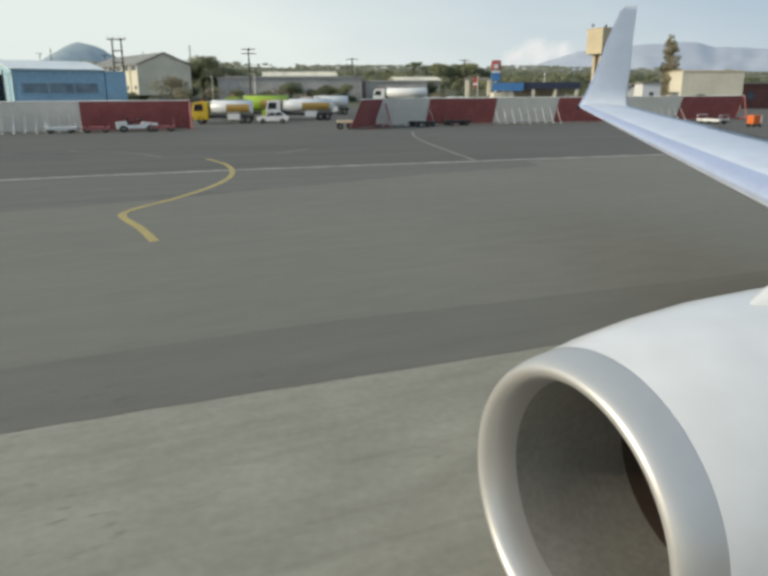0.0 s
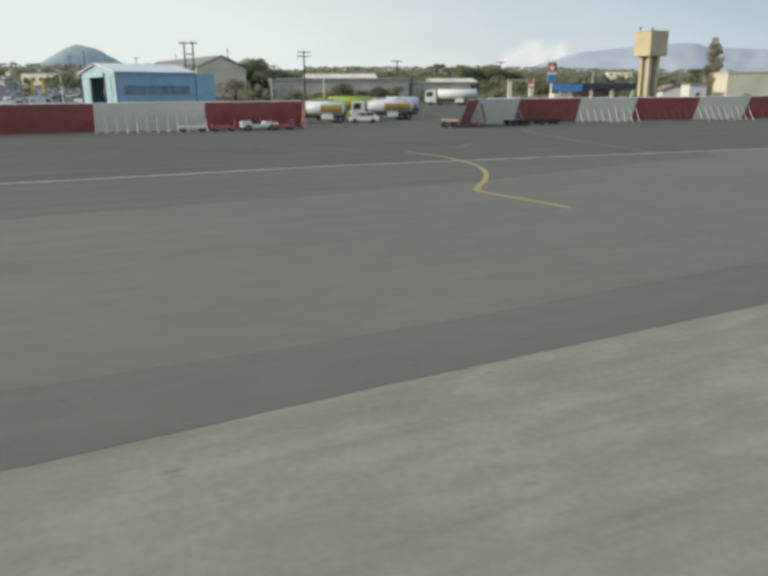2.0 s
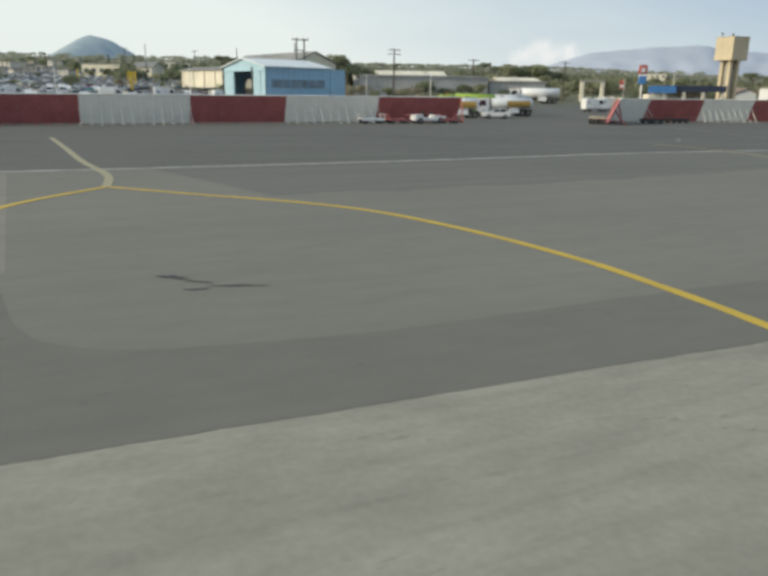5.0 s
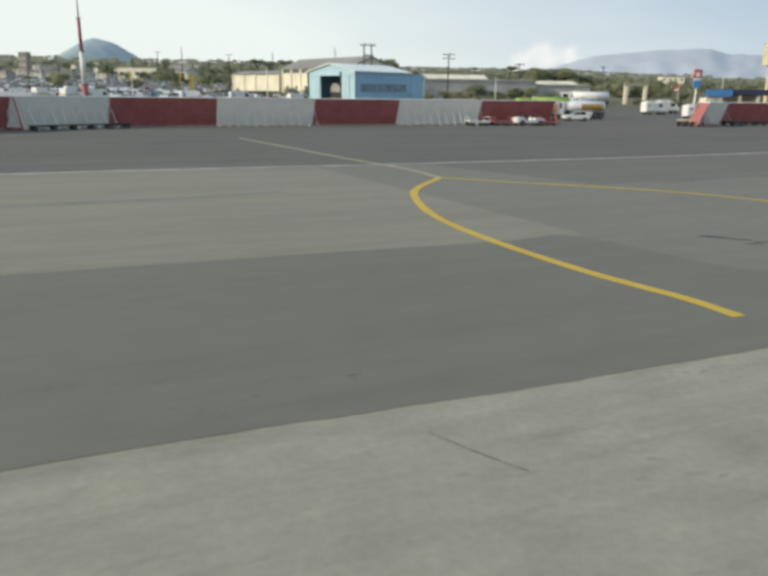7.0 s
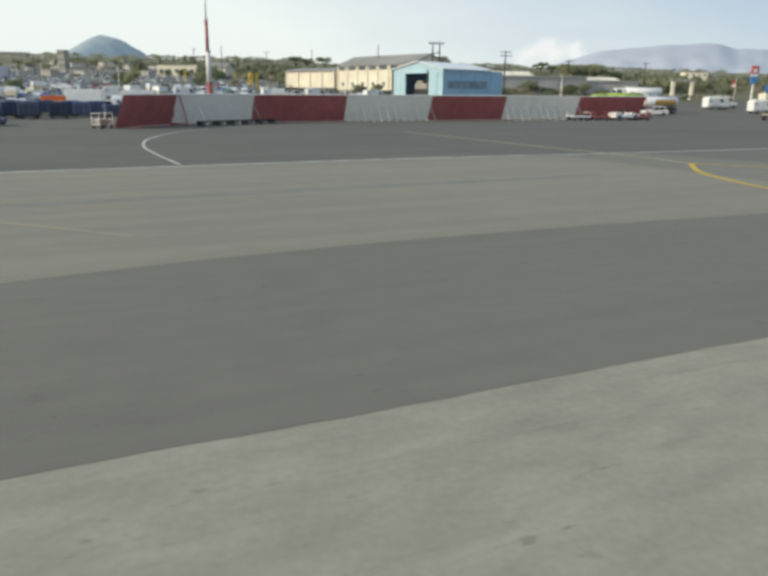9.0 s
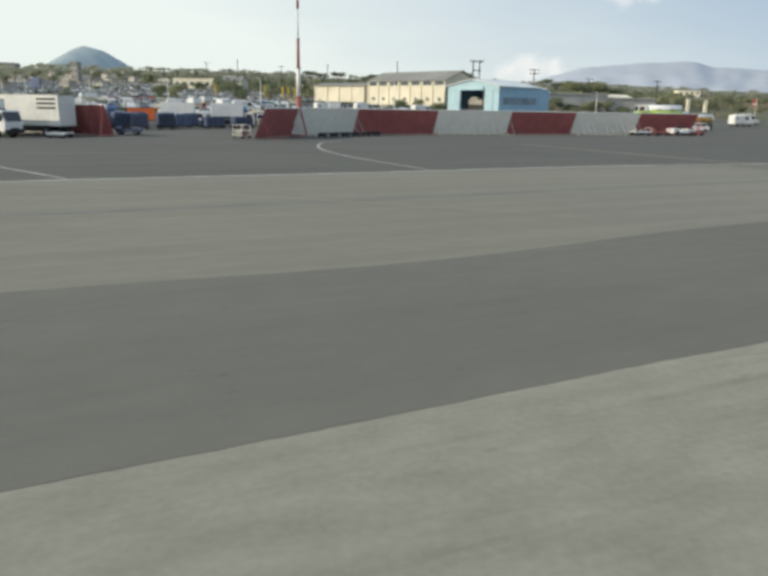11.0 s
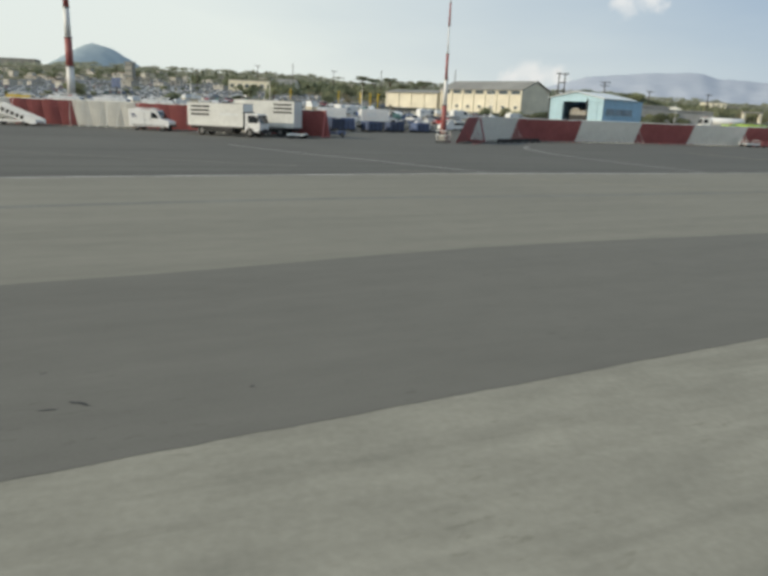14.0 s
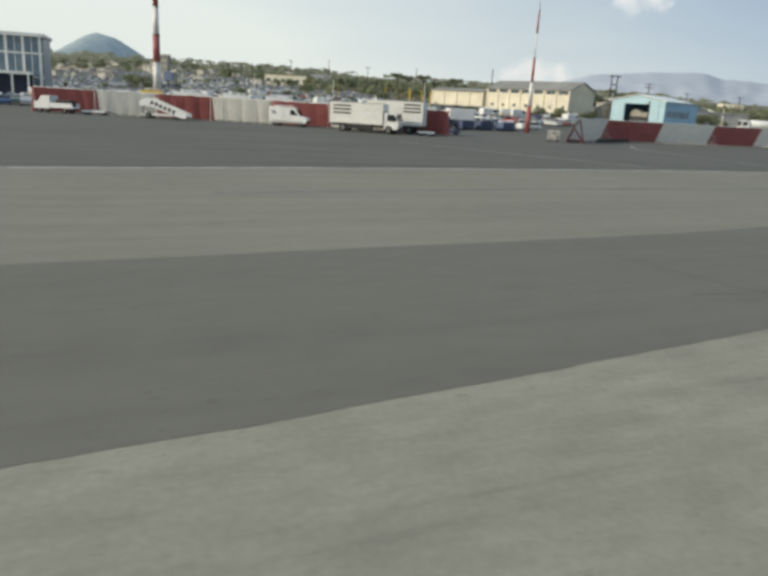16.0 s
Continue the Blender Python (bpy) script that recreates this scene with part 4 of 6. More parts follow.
block("hillside_block", 146, 455, -6, 9, 9, 5.5, "pale apartment block on a hillside", M_GREYW, 2, 3)
block("cream_row", -161, 302, -6, 21, 8, 5.4, "low cream row of offices with dark windows", M_CREAM, 1, 6, win=(1.8, 1.5))
shed("cream_barn", (-139.5, 301), (-130.5, 300), 13, 4.6, 6.8, "cream gabled barn with a grey roof", M_CREAM, M_ROOFG, bays=3, windows=((1.2, 0.9, 3.0, 0.0),))
block("tower_house", -220.5, 336, -12, 3.8, 3.6, 21.0 - land(-220.5, 336), "tall narrow grey house", M_GREYW, 4, 2, win=(0.9, 0.9))
block("long_dark_hall", -724, 1135, 10, 84, 30, 22, "long dark grey industrial hall", M_GREYW, 1, 10, roof_m=M_ROOFG, win=(3, 1.2), base=35)
block("small_house", -252, 420, -15, 6.5, 6, 4.4, "small cream house on rising ground", M_CREAM, 1, 2)

# town on the rising ground
rng = random.Random(11)
HOUSES = [block("town_house", 0, 0, 0, w, d, h, lb, m_, r, c, roof_m=rm, base=-60) for w, d, h, lb, m_, r, c, rm in (
    (9, 8, 4.6, "two storey pale town house", M_HOUSE, 2, 3, M_TILE), (14, 9, 3.2, "low pale town building", M_HOUSE, 1, 4, M_ROOFG),
    (7, 8, 6.2, "narrow pale town house", M_HOUSE, 2, 2, M_ROOFG))]
for i in range(190):
    d = rng.uniform(330, 640)
    t = rng.uniform(-240, 0) if i % 6 else rng.uniform(10, 240)
    x, y = FX * d + FY * t, FY * d - FX * t
    if i > 2:
        house = copy_thing(rng.choice(HOUSES), at(x, y, rng.uniform(-35, 15), -0.4))
        house.scale = (rng.uniform(0.4, 0.8), rng.uniform(0.5, 0.8), rng.uniform(0.4, 0.62))
for i, h in enumerate(HOUSES):
    h.matrix_world = at(-250 + i * 40, 400 + 25 * i, -10, -0.4)
for h in [o for o in bpy.data.objects if o.name.startswith("town_house")]:
    h["group"] = "town houses"


def glass_terminal():
    root = thing("glass_terminal", pose(-177.2, 107, 0, 0, 0, 18), "modern terminal wing with tall glazing and white columns", "building")
    # front runs to the left from its right-hand corner
    W, D, H = 34, 14, 12.7
    part("core", boxes([((-W / 2, D / 2, H / 2), (W, D, H))]), M_PGLASS, root, "blue tinted glazing")
    part("roof", boxes([((-W / 2, D / 2 - 0.4, H + 0.35), (W + 0.9, D + 1.6, 0.7))], 0.05), M_FWHITE, root, "white roof slab")
    for k in range(11):
        part("column", boxes([((-0.6 - k * 3.2, -0.3, H / 2), (0.5, 0.5, H))]), M_FWHITE, root)
        part("mullion", boxes([((-2.2 - k * 3.2, -0.06, H / 2), (0.14, 0.14, H))]), M_FWHITE, root)
    for z in (4.6, 9.4):
        part("floor_band", boxes([((-W / 2, -0.1, z), (W, 0.2, 0.35))]), M_FWHITE, root)
    low = part("porch_roof", boxes([((-8.5, -3.4, 5.3), (13, 6.0, 0.6))], 0.04), M_FWHITE, root, "white porch roof")
    for k in range(5):
        part("porch_column", boxes([((-2.4 - k * 3.0, -6.1, 2.5), (0.35, 0.35, 5.0))]), M_FWHITE, root)
    part("porch_glass", boxes([((-8.5, -0.8, 2.5), (12.6, 0.2, 5.0))]), M_BLUEM, root, "blue tinted porch glazing")


glass_terminal()


# ---- masts and poles ----
def banded_mast(x, y, steps, label):
    root = thing("banded_mast", pose(x, y, land(x, y)), label, "mast", "banded masts")
    for z0, z1, r0, r1, c in steps:
        part("mast_section", tubes([((0, 0, z0), (0, 0, z1), r0, r1)], 14), M_MRED if c == "r" else M_MWHITE, root, "red painted section" if c == "r" else "white painted section", True)
        part("collar", tubes([((0, 0, z1 - 0.08), (0, 0, z1 + 0.08), r1 * 1.25)], 14), M_STEEL, root)
    return root


banded_mast(-80.74, 72.5, [(0, 4.4, 0.46, 0.36, "r"), (4.4, 8.23, 0.34, 0.30, "w"), (8.23, 12.07, 0.22, 0.20, "r"), (12.07, 16.0, 0.10, 0.10, "w"), (16.0, 19.4, 0.16, 0.13, "r"), (19.4, 24, 0.08, 0.06, "w")], "tall stepped red and white banded mast")
b = land(-154.4, 110)
banded_mast(-154.4, 110.2, [(0, 3.9 - b, 0.82, 0.8, "r"), (3.9 - b, 9.3 - b, 0.8, 0.76, "w"), (9.3 - b, 14.93 - b, 0.74, 0.7, "r"), (14.93 - b, 20.6 - b, 0.62, 0.6, "w"), (20.6 - b, 26.3 - b, 0.58, 0.55, "r"), (26.3 - b, 32 - b, 0.4, 0.35, "w")], "thick red and white banded mast")


def pylon():
    root = thing("power_pylon", at(-47.5, 133.7, 12), "two-legged wooden power pole with crossarms", "pylon")
    h = 13.5 - land(-47.5, 133.7)
    for x in (-0.8, 0.8):
        part("leg", tubes([((x, 0, 0), (x * 0.95, 0, h), 0.17, 0.13)]), M_WOODP, root)
    for z, w in ((h - 0.25, 3.2), (h - 2.2, 1.9), (h - 4.2, 1.9)):
        part("crossarm", boxes([((0, -0.16, z), (w, 0.14, 0.2))]), M_WOODP, root)
    for x in (-1.45, -0.5, 0.5, 1.45):
        part("insulator", tubes([((x, -0.16, h - 0.15), (x, -0.16, h + 0.25), 0.07, 0.05)], 8), M_STEEL, root)


pylon()


def line_pole(x, y, top, arms=1, label="wooden power line pole with a crossarm"):
    z = land(x, y)
    root = thing("power_pole", pose(x, y, z, 0, 0, 15), label, "pole", "power poles")
    h = top - z
    part("pole", tubes([((0, 0, 0), (0, 0, h), 0.2, 0.14)], 8), M_WOODP, root)
    for k in range(arms):
        part("crossarm", boxes([((0, -0.18, h - 0.3 - 0.9 * k), (3.0, 0.16, 0.18))]), M_WOODP, root)


for x, y, top, arms in ((-28.8, 160.4, 13.3, 2), (-7.5, 184, 12.2, 1), (23.5, 212, 12.9, 1), (-62, 240, 19, 0), (-130, 292, 21.5, 0), (-112, 300, 19.5, 1),
                        (-90, 280, 19.5, 0), (-152, 330, 22, 1), (-175, 300, 18, 0), (-205, 280, 17, 1)):
    line_pole(x, y, top, arms, "wooden power line pole with a crossarm" if arms else "plain thin grey lighting pole")


def street_lamp(x, y, top):
    z = land(x, y)
    root = thing("street_lamp", pose(x, y, z, 0, 0, 0), "slim pale street lamp post", "street lamp", "street lamps")
    h = top - z
    part("post", tubes([((0, 0, 0), (0, 0, h), 0.09, 0.06)], 8), M_FWHITE, root)
    part("arm", tubes([((0, 0, h), (-0.8, -0.2, h + 0.15), 0.05)], 6), M_FWHITE, root)
    part("lamp_head", boxes([((-0.95, -0.25, h + 0.14), (0.55, 0.22, 0.12))], 0.02), M_STEEL, root)


for x, y, top in ((-35, 151.5, 7.2), (-22, 127, 7.0), (-66, 120, 8), (-95, 130, 8.5), (-118, 140, 8.5), (-140, 150, 9), (33, 150, 8), (-165, 170, 10)):
    street_lamp(x, y, top)


def billboard():
    root = thing("billboard", at(-180.5, 210, -15), "dark blue round-topped sign on a thick post", "sign")
    part("post", tubes([((0, 0, 0), (0, 0, 3.2), 0.3)], 10), M_DSTEEL, root)
    part("board", boxes([((0, 0, 4.2), (3.6, 0.5, 3.2))], 0.2), M_BLUEM, root)


billboard()


# ---- trees ----
def leaf_cloud(bm, r_, blobs, n, size):
    """Small leaf sprays, set at random on lumpy balls."""
    for _ in range(n):
        c, s = r_.choice(blobs)
        u = Vector((r_.gauss(0, 1), r_.gauss(0, 1), r_.gauss(0, 1))).normalized()
        p = Vector(c) + Vector((u.x * s[0], u.y * s[1], u.z * s[2])) * r_.uniform(0.55, 1.05)
        a = Vector((r_.gauss(0, 1), r_.gauss(0, 1), r_.gauss(0, 1))).normalized()
        b_ = a.cross(u)
        if b_.length < 0.1:
            continue
        b_.normalize()
        k = size * r_.uniform(0.5, 1.3)
        vs = [bm.verts.new(p + a * k * i + b_ * k * j) for i, j in ((-0.5, -0.3), (0.1, -0.55), (0.6, 0.05), (0.05, 0.5))]
        bm.faces.new(vs)


def tree(seed, h, spread, leaf_m, label, trunk=0.35, kind="round", n=1900, size=0.3):
    r_ = random.Random(seed)
    root = thing("tree", pose(0, 0, -80), label, "tree", "trees")
    bm = bmesh.new()
    th = h * (trunk if kind != "column" else 0.12)
    tube(bm, (0, 0, -0.3), (0.1, 0, th), h * 0.022, h * 0.016, 8)
    blobs = []
    if kind == "column":
        for k in range(9):
            z = h * (0.1 + 0.86 * k / 8)
            w = spread * (0.55 + 0.45 * math.sin(math.pi * min(1, 0.15 + k / 8 * 0.95))) * r_.uniform(0.8, 1.1)
            for _ in range(3):
                j = spread * 0.28
                v = r_.uniform(0.45, 0.85)
                blobs.append(((r_.uniform(-j, j), r_.uniform(-j, j), z + r_.uniform(-0.5, 0.5)), (w * v, w * v, h * r_.uniform(0.05, 0.1))))
        tube(bm, (0, 0, th), (0, 0, h * 0.9), h * 0.015, 0.03, 6)
    else:
        for k in range(7):
            a = k * 2.4 + r_.random()
            rr = spread * r_.uniform(0.35, 0.75)
            z = h * (r_.uniform(0.5, 0.85) if kind == "round" else r_.uniform(0.78, 0.92))
            c = (math.cos(a) * rr, math.sin(a) * rr, z)
            tube(bm, (0.1, 0, th * 0.9), c, h * 0.012, h * 0.004, 5)
            s = spread * r_.uniform(0.35, 0.6)
            blobs.append((c, (s, s, s * (0.75 if kind == "round" else 0.35))))
        blobs.append(((0, 0, h * 0.85), (spread * 0.5, spread * 0.5, h * (0.14 if kind == "round" else 0.08))))
    part("trunk", bm, M_BARK, root)
    bm = bmesh.new()
    leaf_cloud(bm, r_, blobs, n, size)
    part("crown", bm, leaf_m, root)
    return root


T_ROUND = [tree(1, 6.5, 3.2, M_LEAF, "rounded olive green tree"), tree(2, 5.2, 3.0, M_LEAFD, "dense dark green roadside tree"), tree(3, 4.2, 2.8, M_LEAFB, "sparse brownish half-bare tree", n=900)]
T_BUSH = [tree(4, 2.8, 2.4, M_LEAF, "low olive green bush", 0.15), tree(5, 2.4, 2.2, M_LEAFD, "low dark green bush", 0.15)]
T_PINE = tree(6, 10.5, 3.6, M_LEAFD, "umbrella pine with a flat crown", 0.7, "flat", 1500)
T_COL = tree(7, 13.2, 2.9, M_LEAFB, "tall slender brownish cypress", kind="column", n=4200, size=0.34)
T_CYP = tree(8, 9, 1.3, M_LEAFD, "slim dark green cypress tree", kind="column", n=800, size=0.4)


def plant(src, x, y, s=1.0, turn=None):
    t = copy_thing(src, at(x, y, rng.uniform(0, 360) if turn is None else turn))
    t.scale = (s, s, s * rng.uniform(0.92, 1.1))
    return t


for x, y, s, k in ((-40, 181, 1.65, 1), (-44.5, 183, 1.6, 0), (-36.5, 183, 1.4, 1), (-48, 180, 1.3, 0), (-21, 168, 0.9, 1), (28, 325, 1.9, 1), (33, 328, 2.0, 1), (38, 326, 1.8, 0), (43, 330, 1.7, 1), (24, 322, 1.5, 0), (49, 331, 1.5, 1), (-36, 156, 0.8, 2), (-42, 147, 1.3, 2), (-38.5, 141, 0.75, 2), (-30, 152, 0.5, 0), (-26, 150, 0.5, 2), (-12, 160, 0.7, 1),
                   (-8, 163, 0.6, 0), (44, 158, 0.8, 1), (48, 160, 0.85, 1), (41, 166, 0.7, 0), (64, 166, 0.9, 1), (73, 168, 1.0, 1), (78, 160, 0.9, 2), (57, 158, 0.5, 2), (54, 172, 1.0, 1), (61, 175, 1.0, 1), (47, 176, 0.9, 1), (60.5, 139, 0.6, 1), (63, 139.5, 0.55, 1), (32.4, 122, 0.62, 1), (34.6, 122.5, 0.6, 1), (12, 185, 0.8, 1), (30, 188, 0.8, 0), (36, 180, 0.8, 1),
                   (-105, 160, 0.7, 1), (-119, 152, 0.75, 0), (-128, 168, 0.8, 1), (-142, 140, 0.7, 1), (-170, 150, 0.9, 0), (-100, 178, 0.7, 2), (-185, 185, 1.0, 1), (-64, 140, 0.6, 1), (-60, 136, 0.55, 0)):
    plant(T_ROUND[k], x, y, s)
for i in range(130):
    d, t = (rng.uniform(142, 245), rng.uniform(8, 110)) if i < 84 else (rng.uniform(170, 340), rng.uniform(-170, 5))
    plant(rng.choice(T_BUSH), FX * d + FY * t, FY * d - FX * t, rng.uniform(0.5, 1.05) if i < 84 else rng.uniform(0.35, 0.7))
for x, y, s in ((-98, 290, 0.95), (-93, 292, 0.9), (-86, 288, 1.0), (-80, 296, 0.85), (-74, 290, 0.8), (14, 332, 1.0), (20, 335, 0.9), (87.4, 225, 0.85), (95, 228, 0.75)):
    plant(T_PINE, x, y, s)
for x, y, s in ((-212.8, 470, 1.03), (-203.7, 470, 0.95), (-196.2, 470, 1.05), (-191.8, 470, 1.08), (-170, 400, 0.75), (-150, 420, 0.95), (-60, 350, 0.85)):
    plant(T_CYP, x, y, s)
for src in (*T_ROUND, *T_BUSH):
    src.matrix_world = at(rng.uniform(-60, 0), rng.uniform(225, 260))
T_PINE.matrix_world, T_COL.matrix_world, T_CYP.matrix_world = at(-70, 300), at(58.2, 150.3), at(-190, 470)


def woods(name, seed, count, drange, trange, mat_, hmin, hmax, label, leaves=70, wide=1.0):
    """A far belt of scrub and trees."""
    r_ = random.Random(seed)
    bm = bmesh.new()
    for _ in range(count):
        d, t = r_.uniform(*drange), r_.uniform(*trange)
        x, y = FX * d + FY * t, FY * d - FX * t
        if noise.noise((x * 0.012, y * 0.012, seed)) < -0.12:
            continue
        h = r_.uniform(hmin, hmax)
        z = land(x, y) + noise.noise((x * 0.006, y * 0.006, 3)) * min(3, (d - 200) * 0.006 if d > 200 else 0)
        w = h * r_.uniform(0.5, 0.9) * wide
        leaf_cloud(bm, r_, [((x, y, z + h * 0.5), (w, w, h * 0.55)), ((x + r_.uniform(-1, 1) * wide, y, z + h * 0.7), (w * 0.65, w * 0.65, h * 0.3))], leaves, h * 0.28 * wide ** 0.6)
    ob = part(name, bm, mat_)
    return tagged(ob, label, "woods", kind="stuff")


woods("olive_woods", 21, 500, (210, 420), (-8, 330), M_LEAF, 2.6, 5.8, "belt of olive green trees on rising ground", 80, 1.3)
woods("dark_woods", 22, 320, (280, 520), (-25, 330), M_LEAFD, 3.2, 6, "dark green tree belt on rising ground", 80, 1.4)
woods("dry_scrub", 23, 520, (150, 330), (0, 330), M_LEAFB, 1.2, 2.8, "brownish scrub on the embankment", 50, 1.5)
woods("far_woods", 24, 900, (640, 1100), (-700, 900), M_LEAFF, 2.2, 4.2, "far woods on the skyline, paled for haze", 55, 2.6)
woods("far_scrub", 25, 560, (430, 900), (-15, 700), M_LEAFF, 2.0, 3.8, "far olive scrub below the skyline, paled for haze", 50, 2.2)
woods("hillside_scrub", 26, 300, (520, 900), (-600, -15), M_LEAFF, 1.4, 2.6, "low olive scrub between far houses, paled for haze", 45, 2.2)
woods("town_trees", 27, 110, (470, 640), (-330, -10), M_LEAFD, 2.6, 4.6, "dark green trees among far houses", 60, 1.6)


# ---- hills on the skyline ----
def hill():
    bm = bmesh.new()
    n = 48
    g = []
    cx, cy, peak = -1838.0, 4500.0, 318.0
    for i in range(n + 1):
        row = []
        for j in range(n + 1):
            u, v = (-1 + 2 * i / n) * 900, (-1 + 2 * j / n) * 500
            u_ = math.hypot(u, 14) - 14
            if u < 0:
                fall = 56 * (min(u_, 260) / 112) ** 1.22 + 0.3 * max(0, u_ - 260)
            else:
                fall = 37 * (min(u, 350) / 122) ** 1.45 + 0.3 * max(0, u - 350)
            z = peak - fall - 0.28 * abs(v) * (1 if abs(v) > 30 else abs(v) / 30) + noise.noise((u * 0.012, v * 0.012, 4)) * 6 + noise.noise((u * 0.05, v * 0.05, 8)) * 4 - 2.5 * math.cos(u * 0.16) * math.exp(-(u / 60) ** 2)
            row.append(bm.verts.new((cx + u, cy + v, max(-5, z))))
        g.append(row)
    for i in range(n):
        for j in range(n):
            bm.faces.new((g[i][j], g[i + 1][j], g[i + 1][j + 1], g[i][j + 1]))
    tagged(part("backdrop_hill", bm, M_HILL, smooth=True), "lone cone-shaped hill in the distance tinted blue-grey for haze", "hill", kind="structure")


hill()


def mountains():
    bm = bmesh.new()
    n, k = 130, 14
    g = []
    for i in range(n + 1):
        u = i / n
        ang = 0.15 + u * 0.85              # tangent of the bearing from the apron
        crest = np.interp(ang, (0.15, 0.19, 0.215, 0.227, 0.273, 0.339, 0.38, 0.41, 0.43, 0.457, 0.515, 0.62, 1.0),
                          (0.0, 0.028, 0.035, 0.040, 0.0530, 0.0595, 0.0620, 0.0650, 0.0635, 0.0575, 0.0562, 0.052, 0.04))
        crest += 0.0016 * noise.noise((u * 22, 0, 1)) + 0.0010 * noise.noise((u * 70, 0, 2))
        row = []
        for j in range(k + 1):
            v = j / k
            yy = 3300 + 900 * v
            z = (crest * 4200 + 3.6) * v ** 0.8 + 18 * noise.noise((u * 30, v * 6, 5)) * math.sin(math.pi * v)
            row.append(bm.verts.new((ang * yy - 45, yy, z)))
        g.append(row)
    for i in range(n):
        for j in range(k):
            bm.faces.new((g[i][j], g[i + 1][j], g[i + 1][j + 1], g[i][j + 1]))
    tagged(part("backdrop_mountains", bm, M_MOUNT, smooth=True), "mountain range on the horizon coloured pale blue-grey as haze", "mountains", kind="structure")


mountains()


# ---- vehicles and ground equipment ----
def bars(parent, x0, x1, y, z, h, n, material=M_DSTEEL, gap=0.3):
    """Writing too small to read: plain bars."""
    w = (x1 - x0) / n
    for i in range(n):
        part("lettering_bar", boxes([((x0 + (i + 0.5) * w, y, z), (w * (1 - gap), 0.012, h))]), material, parent)


def box_truck(m, label, length=6.6, top=3.45, stripes_at=0.45, cab=True, group="box trucks"):
    root = thing("box_truck", m, label, "truck", group)
    # local x forward, origin at the rear of the box, camera side is -y
    part("cargo_box", boxes([((length / 2, 0, (top + 0.98) / 2), (length, 2.4, top - 0.98))], 0.03), M_BODY, root, "white box body")
    part("box_rail", boxes([((length / 2, 0, 1.0), (length + 0.04, 2.44, 0.1)), ((length / 2, 0, top - 0.02), (length + 0.04, 2.44, 0.08))]), M_STEEL, root)
    for k in range(3):
        part("dark_stripe", boxes([((stripes_at + 1.1, -1.206, top - 0.42 - 0.42 * k), (2.2, 0.012, 0.2))]), M_DSTEEL, root, "dark stripe on the side")
    bars(root, length * 0.58, length * 0.92, -1.206, 2.3, 0.22, 7, M_SILVER)
    part("chassis", boxes([((length / 2 + 1.0, 0, 0.78), (length + 2.0, 0.9, 0.22))]), M_DSTEEL, root)
    part("side_guard", boxes([((length * 0.50, -1.1, 0.68), (length * 0.42, 0.06, 0.5)), ((length * 0.74, -1.0, 0.65), (1.0, 0.5, 0.56)), ((length * 0.50, 1.1, 0.68), (length * 0.42, 0.06, 0.5))]), M_DSTEEL, root)
    # dark panel put in for the unlit gap between box and cab
    part("bulkhead", boxes([((length + 0.06, 0, 1.75), (0.12, 2.3, 1.7))]), M_DSTEEL, root, "dark panel standing in for the shaded gap behind the cab")
    part("mudguard", boxes([((1.7, -1.05, 0.92), (1.3, 0.4, 0.08))]), M_BLACK, root)
    for x in (1.7, length + 0.75):
        for y in (-1.02, 1.02):
            wheel(root, x, y, 0.48, 0.3)
    if cab:
        c = part("cab", profile([(length + 0.12, 0.55), (length + 1.85, 0.55), (length + 1.95, 1.35), (length + 1.62, 2.45), (length + 0.12, 2.5)], -1.1, 1.1, 0.05), M_WHITE, root, "white truck cab")
        part("side_window", profile([(length + 0.55, 1.5), (length + 1.68, 1.5), (length + 1.42, 2.28), (length + 0.55, 2.28)], -1.115, -1.06), M_GLASS, c)
        part("windscreen", profile([(length + 1.93, 1.48), (length + 1.97, 1.48), (length + 1.7, 2.34), (length + 1.66, 2.34)], -0.95, 0.95), M_GLASS, c)
        part("mirror", boxes([((length + 1.75, -1.28, 1.95), (0.14, 0.2, 0.5))], 0.02), M_BLACK, c)
        part("bumper", boxes([((length + 1.9, 0, 0.6), (0.2, 2.2, 0.34))], 0.03), M_DSTEEL, c)
        part("headlight", boxes([((length + 1.98, -0.8, 0.85), (0.06, 0.36, 0.2))]), M_SILVER, c)
        part("door_seam", boxes([((length + 0.5, -1.108, 1.5), (0.025, 0.02, 1.7))]), M_DSTEEL, c)
        part("cab_step", boxes([((length + 0.9, -1.1, 0.5), (0.6, 0.12, 0.12))]), M_BLACK, c)
    return root


box_truck(pose(-111.6, 39.2, 0, 0, 0, -16.5), "white box truck with three dark stripes parked by the fence", 6.7, 3.45)
box_truck(pose(-100.2, 41.2, 0, 0, 0, 163.5), "white high-sided box truck parked behind another truck", 7.4, 3.95, 0.3)
# its camera side is the other flank: the same stripes there
o = [x for x in bpy.data.objects if x.name == "box_truck.001"][0]
for k in range(3):
    part("dark_stripe", boxes([((1.4, 1.206, 3.53 - 0.42 * k), (2.2, 0.012, 0.2))]), M_DSTEEL, o, "dark stripe on the side")


